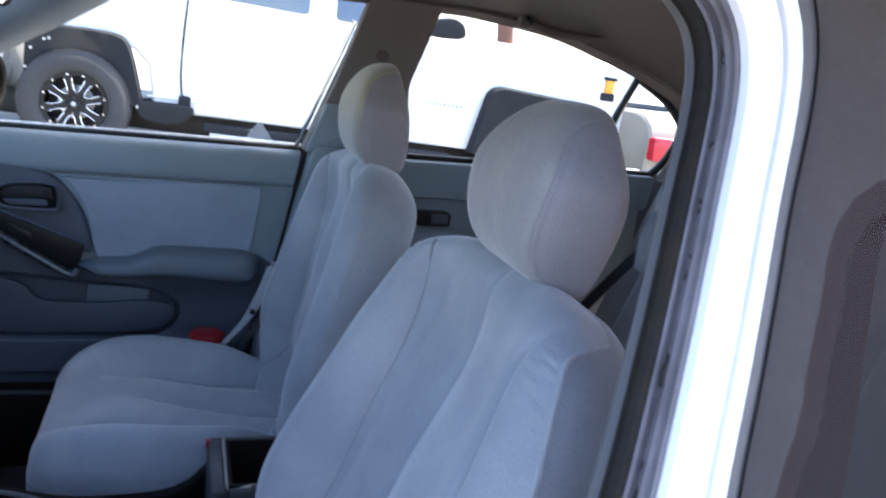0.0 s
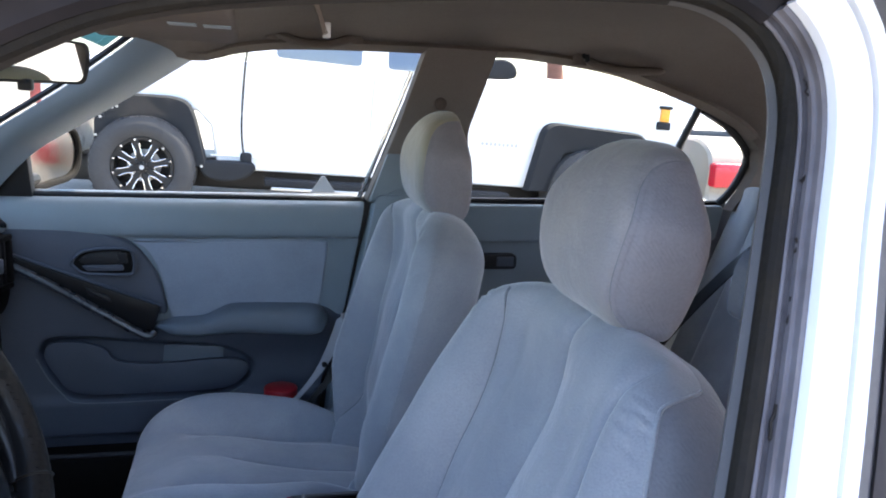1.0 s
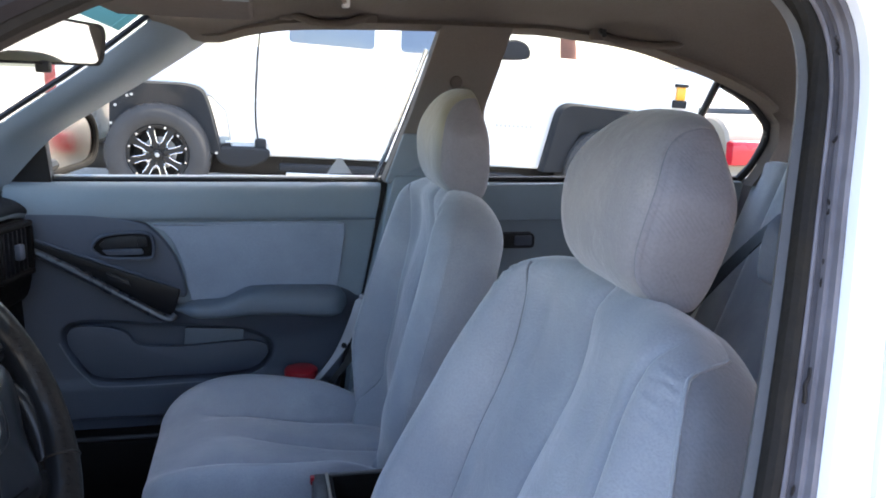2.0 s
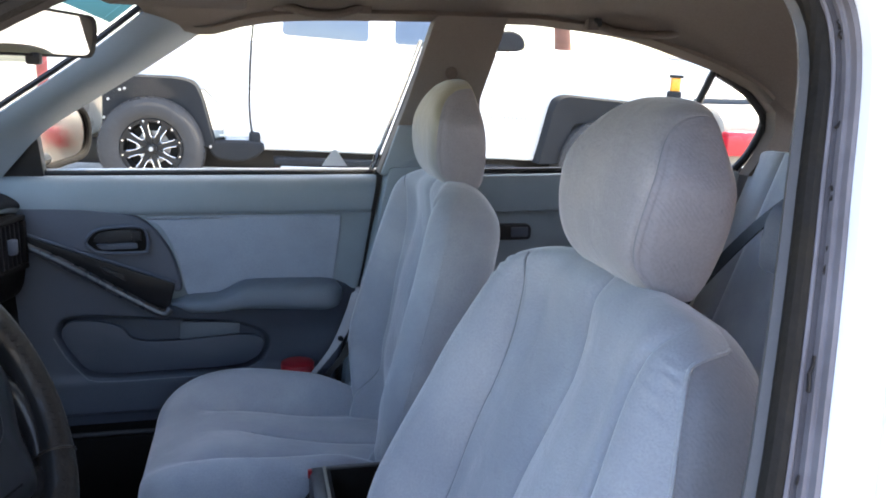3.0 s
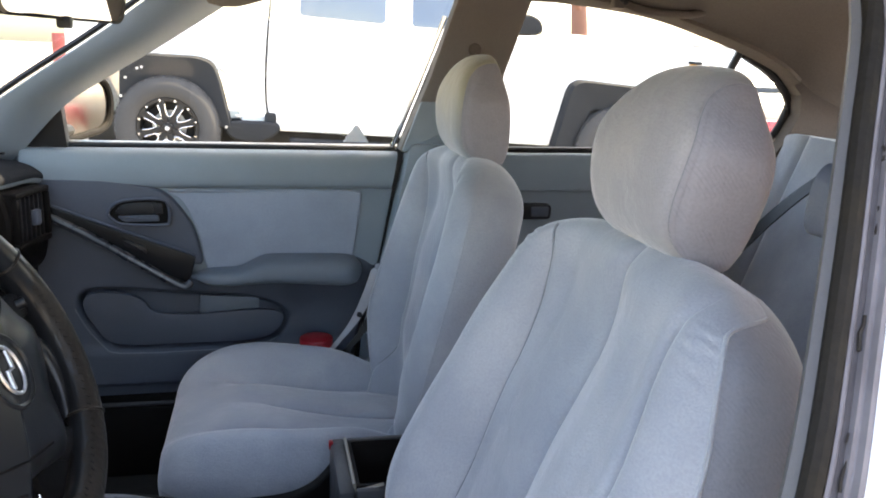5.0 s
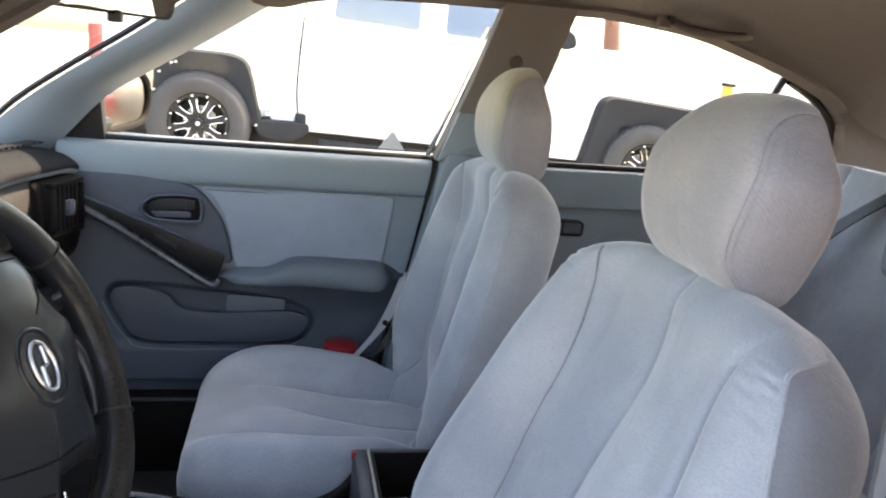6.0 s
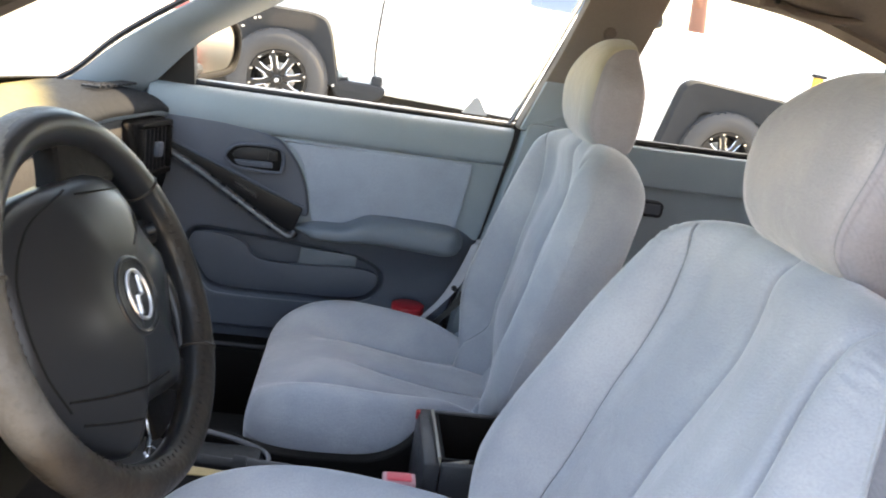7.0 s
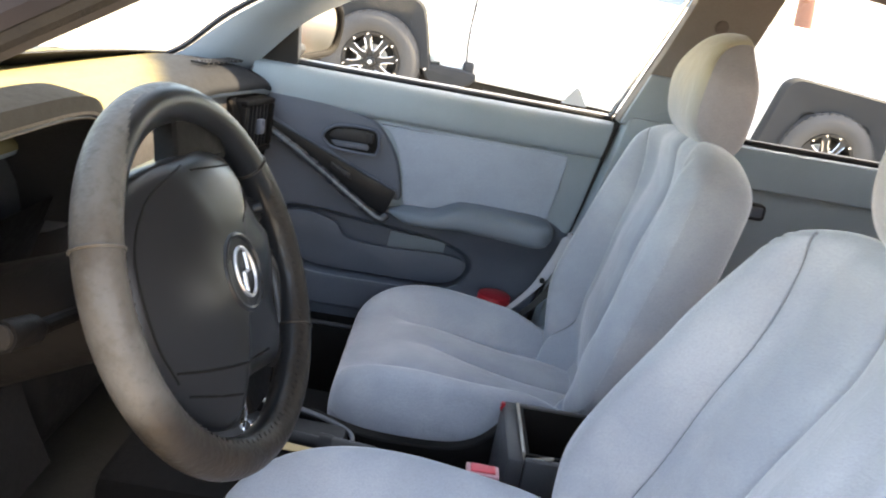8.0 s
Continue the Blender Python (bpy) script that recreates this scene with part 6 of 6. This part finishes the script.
def pickup():
    t = thing("pickup_truck", "white lifted crew cab pickup truck with black wheel flares", "pickup truck", (0.8, TY + 0.95, GZ))
    fx, rx, hz = -1.07, 2.46, 0.590
    def arch(cx, w0, w1, top, low):
        return [(cx + w1, low), (cx + w0, top - 0.10), (cx + w0 - 0.10, top), (cx - w0 + 0.10, top), (cx - w0, top - 0.10), (cx - w1, low)]
    low = 0.60
    body = [(-1.76, 0.74), (-1.78, 1.30), (-1.74, 1.36), (-0.40, 1.420), (1.70, 1.44), (1.95, 1.50), (2.90, 1.51), (3.20, 1.46), (3.30, 1.25), (3.30, 0.72)]
    body += [(rx + 0.62, low + 0.1)] + arch(rx, 0.46, 0.52, 1.00, low) + arch(fx, 0.46, 0.52, 1.02, low) + [(fx - 0.62, low + 0.08)]
    part("body", slab(body, TY, TY + 1.90, 0.03, 3), TRUCK, t, "white painted body side")
    cab = [(-0.36, 1.38), (-0.33, 1.88), (-0.22, 1.97), (0.95, 1.99), (1.14, 1.93), (1.74, 1.42)]
    part("cab", slab(cab, TY + 0.06, TY + 1.84, 0.05, 3, lean=0.18, z_ref=1.42), TRUCK, t, "white crew cab")
    for poly in ([(-0.15, 1.465), (-0.13, 1.86), (0.50, 1.87), (0.50, 1.455)], [(0.71, 1.455), (0.71, 1.87), (1.02, 1.86), (1.42, 1.54), (1.44, 1.465)]):
        part("window", slab(round_poly(poly, 0.04), TY + 0.045, TY + 0.07, 0.006, lean=0.18, z_ref=1.42), TRUCK_GLASS, t, "dark side window")
    for x, gr in ((-0.375, 0.008), (0.60, 0.0015)):
        pts = smooth_poly([Vector(p) for p in [(x + 0.010, TY + 0.075, 1.56), (x + 0.006, TY + 0.050, 1.455), (x, TY - 0.003, 1.39), (x - 0.01, TY - 0.004, 1.1), (x - 0.005, TY - 0.004, 0.85), (x + 0.03, TY - 0.002, 0.64)]], 5, False)
        part("door_gap", tube(pts, gr, 6), BLACK, t)
    part("mould_line", tube([(-0.60, TY - 0.002, 0.70), (1.85, TY - 0.002, 0.70)], 0.008, 6), TRUCK, t)
    for cx in (fx, rx):
        outer = [(cx + 0.47, 0.56), (cx + 0.36, 0.97), (cx + 0.31, 1.085), (cx + 0.20, 1.115), (cx - 0.22, 1.11), (cx - 0.33, 1.02), (cx - 0.34, 0.60)] if cx == fx else \
                [(cx + 0.58, 0.53), (cx + 0.50, 1.02), (cx + 0.42, 1.12), (cx - 0.38, 1.155), (cx - 0.46, 1.10), (cx - 0.58, 0.53)]
        ctr = Vector((cx, 0.60))
        o2 = round_poly(outer, 0.06)[4:-4]
        rail = [[Vector((p.x, TY + yy, p.y)) if k == 1 else Vector((ctr.x + (p.x - ctr.x) * sc, TY + yy, ctr.y + (p.y - ctr.y) * sc)) for p in o2]
                for k, (sc, yy) in enumerate([(1.0, 0.02), (1.0, -0.080), (0.97, -0.108), (0.60, -0.068), (0.56, -0.04), (0.56, 0.5)])]
        part("wheel_flare", band(rail), FLARE, t, "black plastic wheel flare", flat_angle=18)
        # Wheel.
        wy = TY - 0.13
        prof = [(0.215, 0.02), (0.235, 0.0), (0.28, -0.012), (0.33, -0.004), (0.362, 0.02), (0.374, 0.06), (0.374, 0.25), (0.34, 0.29), (0.22, 0.29)]
        rows = [[Vector((cx + rr * math.cos(a), wy + yy, hz + rr * math.sin(a))) for a in [2 * math.pi * i / 64 for i in range(64)]] for rr, yy in prof]
        w = part("tyre", band(rows, 0, True), TYRE, t, "dusty black off-road tyre")
        lug = bmesh.new()
        for i in range(40):
            a = 2 * math.pi * i / 40
            m = Matrix.Translation((cx + 0.366 * math.cos(a), wy + 0.06, hz + 0.366 * math.sin(a))) @ Matrix.Rotation(-a, 4, "Y")
            bmesh.ops.create_cube(lug, size=1, matrix=m @ Matrix.Diagonal((0.010, 0.09, 0.034, 1)))
        part("tread", lug, TYRE, w, smooth=False)
        ringp = [(0.220, 0.06), (0.222, 0.02), (0.215, 0.008), (0.194, 0.012), (0.185, 0.05), (0.18, 0.12)]
        rows = [[Vector((cx + rr * math.cos(a), wy + yy, hz + rr * math.sin(a))) for a in [2 * math.pi * i / 64 for i in range(64)]] for rr, yy in ringp]
        rim = part("rim", band(rows, 0, True), BLACK, t, "black alloy rim with bright milled edges")
        part("rim_back", disc_solid((cx, wy + 0.16, hz), (0, 1, 0), 0.185, 0.02, 40), BLACK, rim)
        part("brake_disc", disc_solid((cx, wy + 0.14, hz), (0, 1, 0), 0.12, 0.015, 32), SATIN, rim)
        for i in range(8):
            a = 2 * math.pi * (i + 0.35) / 8
            M = Matrix.Translation((cx, wy, hz)) @ Matrix.Rotation(-a, 4, "Y") @ Matrix.Diagonal((0.89, 1, 0.89, 1))
            bm = slab([(0.04, -0.022), (0.095, -0.026), (0.150, -0.020), (0.205, -0.030), (0.222, -0.034), (0.222, 0.034), (0.205, 0.030), (0.150, 0.020), (0.095, 0.026), (0.04, 0.022)], 0.012, 0.06, 0.004)
            bm.transform(M)
            sp = part("spoke", bm, BLACK, rim)
            half = Matrix.Translation((cx, wy, hz)) @ Matrix.Rotation(-a - math.pi / 8, 4, "Y") @ Matrix.Diagonal((0.86, 1, 0.92, 1))
            loop = smooth_poly([Vector(p) for p in [(0.196, 0.010, -0.046), (0.150, 0.010, -0.034), (0.106, 0.010, -0.016), (0.098, 0.010, 0.0), (0.106, 0.010, 0.016), (0.150, 0.010, 0.034), (0.196, 0.010, 0.046)]], 3, False)
            part("milled_edge", tube([half @ p for p in loop], 0.0042, 6), CHROME, sp)
        part("hub_cap", disc_solid((cx, wy + 0.01, hz), (0, -1, 0), 0.036, 0.03, 20, 0.006), BLACK, rim)
        part("hub_badge", disc_solid((cx, wy - 0.02, hz), (0, -1, 0), 0.016, 0.004, 16), GREYBAR, rim)
        for i in range(12):
            a = 2 * math.pi * (i + 0.5) / 12
            part("rivet", disc_solid((cx + 0.202 * math.cos(a), wy + 0.010, hz + 0.202 * math.sin(a)), (0, -1, 0), 0.008, 0.012, 8), CHROME, rim)
    part("running_board", box((-0.20, TY - 0.12, 0.50), (1.75, TY + 0.05, 0.555), 0.015), FLARE, t, "black running board")
    part("step_edge", box((-0.15, TY - 0.13, 0.475), (1.72, TY - 0.10, 0.50), 0.006), SATIN, t)
    part("rocker_bracket", slab(smooth_poly([Vector(p) for p in [(-0.66, 0.655), (-0.50, 0.668), (-0.31, 0.665), (-0.27, 0.62), (-0.33, 0.555), (-0.45, 0.515), (-0.60, 0.53), (-0.66, 0.58)]], 4), TY - 0.10, TY + 0.2, 0.03, 3), FLARE, t, "black rocker guard before the rear wheel")
    mirror = part("side_mirror", slab(smooth_poly([Vector(p) for p in [(1.43, 1.46), (1.44, 1.57), (1.54, 1.605), (1.63, 1.575), (1.665, 1.51), (1.64, 1.465), (1.54, 1.45)]], 4), TY - 0.26, TY - 0.12, 0.03, 3), FLARE, t, "dark towing mirror on the front door")
    part("mirror_arm", tube([(1.50, TY - 0.16, 1.50), (1.46, TY + 0.07, 1.47)], 0.025, 8), FLARE, mirror)
    part("rear_bumper", box((-1.90, TY + 0.05, 0.62), (-1.72, TY + 1.85, 0.80), 0.03), FLARE, t, "dark rear bumper")
    for x, z in ((-1.36, 0.93), (-1.39, 0.80), (-1.28, 1.00), (-1.25, 1.01), (-0.66, 0.62)):
        part("flare_bolt", disc_solid((x, TY - 0.092, z), (0, -1, 0), 0.010, 0.016, 8), SATIN, t)
    part("gap_cover", box((-0.385, TY - 0.06, 0.62), (-0.300, TY + 0.02, 0.735), 0.02), FLARE, t)
    part("underbody", box((-1.7, TY + 0.30, 0.42), (3.2, TY + 1.6, 0.62), 0.02), BLACK, t)
    lamp = part("marker_lamp", box((3.065, TY - 0.02, 1.235), (3.150, TY + 0.10, 1.345), 0.010), ORANGE, t, "amber marker lamp")
    part("lamp_cap", box((3.045, TY - 0.03, 1.345), (3.165, TY + 0.10, 1.370), 0.008), FLARE, lamp)
    part("lamp_edge", box((3.04, TY - 0.025, 1.17), (3.165, TY + 0.10, 1.235), 0.01), FLARE, lamp)
    for k in range(9):
        part("badge_bar", box((1.50 + 0.036 * k, TY - 0.004, 0.925), (1.525 + 0.036 * k, TY + 0.002, 0.955)), GREYBAR, t)
    t.rotation_euler = (0, 0.036, 0)
    t.location.z = GZ - 0.068
    return t


pickup()


# ---- distance ----
def tree(x, y, h, r, seed):
    rnd = random.Random(seed)
    g = ground_z(x, y)
    t = thing("tree", "leafy tree with a brown trunk beyond the lot", "tree", (x, y, g))
    bm = tube(smooth_poly([Vector(p) for p in [(x, y, g), (x + 0.05, y, g + h * 0.25), (x - 0.05, y + 0.05, g + h * 0.55), (x, y, g + h * 0.8)]], 4, False), lambda k: r * (1.15 - 0.7 * k), 12)
    for i in range(7):
        a = rnd.uniform(0, 6.28)
        z0 = g + h * rnd.uniform(0.4, 0.65)
        tube([(x, y, z0), (x + 0.5 * math.cos(a), y + 0.5 * math.sin(a), z0 + 0.4), (x + 1.3 * math.cos(a), y + 1.3 * math.sin(a), z0 + 1.0)], lambda k: r * 0.4 * (1.1 - k), 8, bm=bm)
    part("trunk", bm, BARK, t)
    verts, faces = [], []
    for i in range(2600):
        a, b = rnd.uniform(0, 6.28), rnd.uniform(-1, 1)
        q = rnd.random() ** 0.4
        s = 1 + 0.25 * math.sin(3 * a) + 0.2 * math.sin(5 * b + a)
        c = Vector((x + math.cos(a) * math.sqrt(1 - b * b) * 2.2 * q * s, y + math.sin(a) * math.sqrt(1 - b * b) * 2.2 * q * s, g + h * 0.86 + b * 1.5 * q * s))
        e = Euler((rnd.uniform(0, 6), rnd.uniform(0, 6), 0)).to_matrix()
        n = len(verts)
        verts += [c + e @ Vector(p) for p in ((-0.10, 0, 0), (0, -0.05, 0.02), (0.10, 0, 0), (0, 0.05, 0.02))]
        faces.append((n, n + 1, n + 2, n + 3))
    me = bpy.data.meshes.new("crown")
    me.from_pydata(verts, [], faces)
    me.materials.append(LEAF)
    ob = new("crown", me)
    ob.parent = t
    ob.matrix_parent_inverse = Matrix.Translation(t.location).inverted()
    return t


tree(5.55, 14.0, 4.6, 0.19, 3)
tree(-8.6, 20.0, 3.0, 0.20, 4)
tree(-15.0, 24.0, 6.0, 0.25, 5)


def parked_car(name, label, x, y, yaw, mat, tail=False):
    g = ground_z(x, y)
    c = thing(name, label, "car", (x, y, g))
    M = Matrix.Translation((x, y, g)) @ Matrix.Rotation(yaw, 4, "Z")

    def put(pn, bm, m, lab=""):
        bm.transform(M)
        return part(pn, bm, m, c, lab)
    put("body", slab(smooth_poly([Vector(p) for p in [(-2.2, 0.35), (-2.2, 0.62), (-1.2, 0.80), (1.3, 0.88), (2.1, 0.84), (2.2, 0.45), (1.9, 0.22), (-1.9, 0.22)]], 5), -0.85, 0.85, 0.06, 3), mat, "painted body")
    put("cabin", slab(smooth_poly([Vector(p) for p in [(-1.1, 0.78), (-0.4, 1.22), (0.6, 1.28), (1.3, 0.86)]], 5), -0.70, 0.70, 0.08, 3), TRUCK_GLASS, "glazed cabin")
    put("roof", box((-0.35, -0.62, 1.24), (0.60, 0.62, 1.31), 0.03), mat)
    for wx in (-1.35, 1.35):
        for wy in (-0.80, 0.80):
            w = put("wheel", disc_solid((wx, wy - 0.09, 0.31), (0, 1, 0), 0.31, 0.18, 28, 0.03), TYRE)
            put("rim", disc_solid((wx, wy - 0.1, 0.31), (0, 1, 0), 0.2, 0.2, 20), SATIN)
    for wy in (-0.68, 0.68):
        put("tail_lamp", box((2.02, wy - 0.16, 0.50), (2.29, wy + 0.175, 0.70), 0.03), RED_PAINT, "red tail lamp")
        put("headlamp", box((-2.2, wy - 0.14, 0.52), (-2.05, wy + 0.14, 0.66), 0.03), SATIN)
    return c


parked_car("silver_car", "pale silver-beige sedan parked behind the truck, tail towards us", 4.17, 6.92, -math.pi / 2, TAN)
drum = thing("red_drum", "red drum standing far off on the lot", "drum", (-5.05, 20.0, ground_z(-5.05, 20.0)))
part("drum_body", disc_solid((-5.05, 20.0, ground_z(-5.05, 20.0)), (0, 0, 1), 0.25, 0.80, 24, 0.02), FADED_RED, drum)
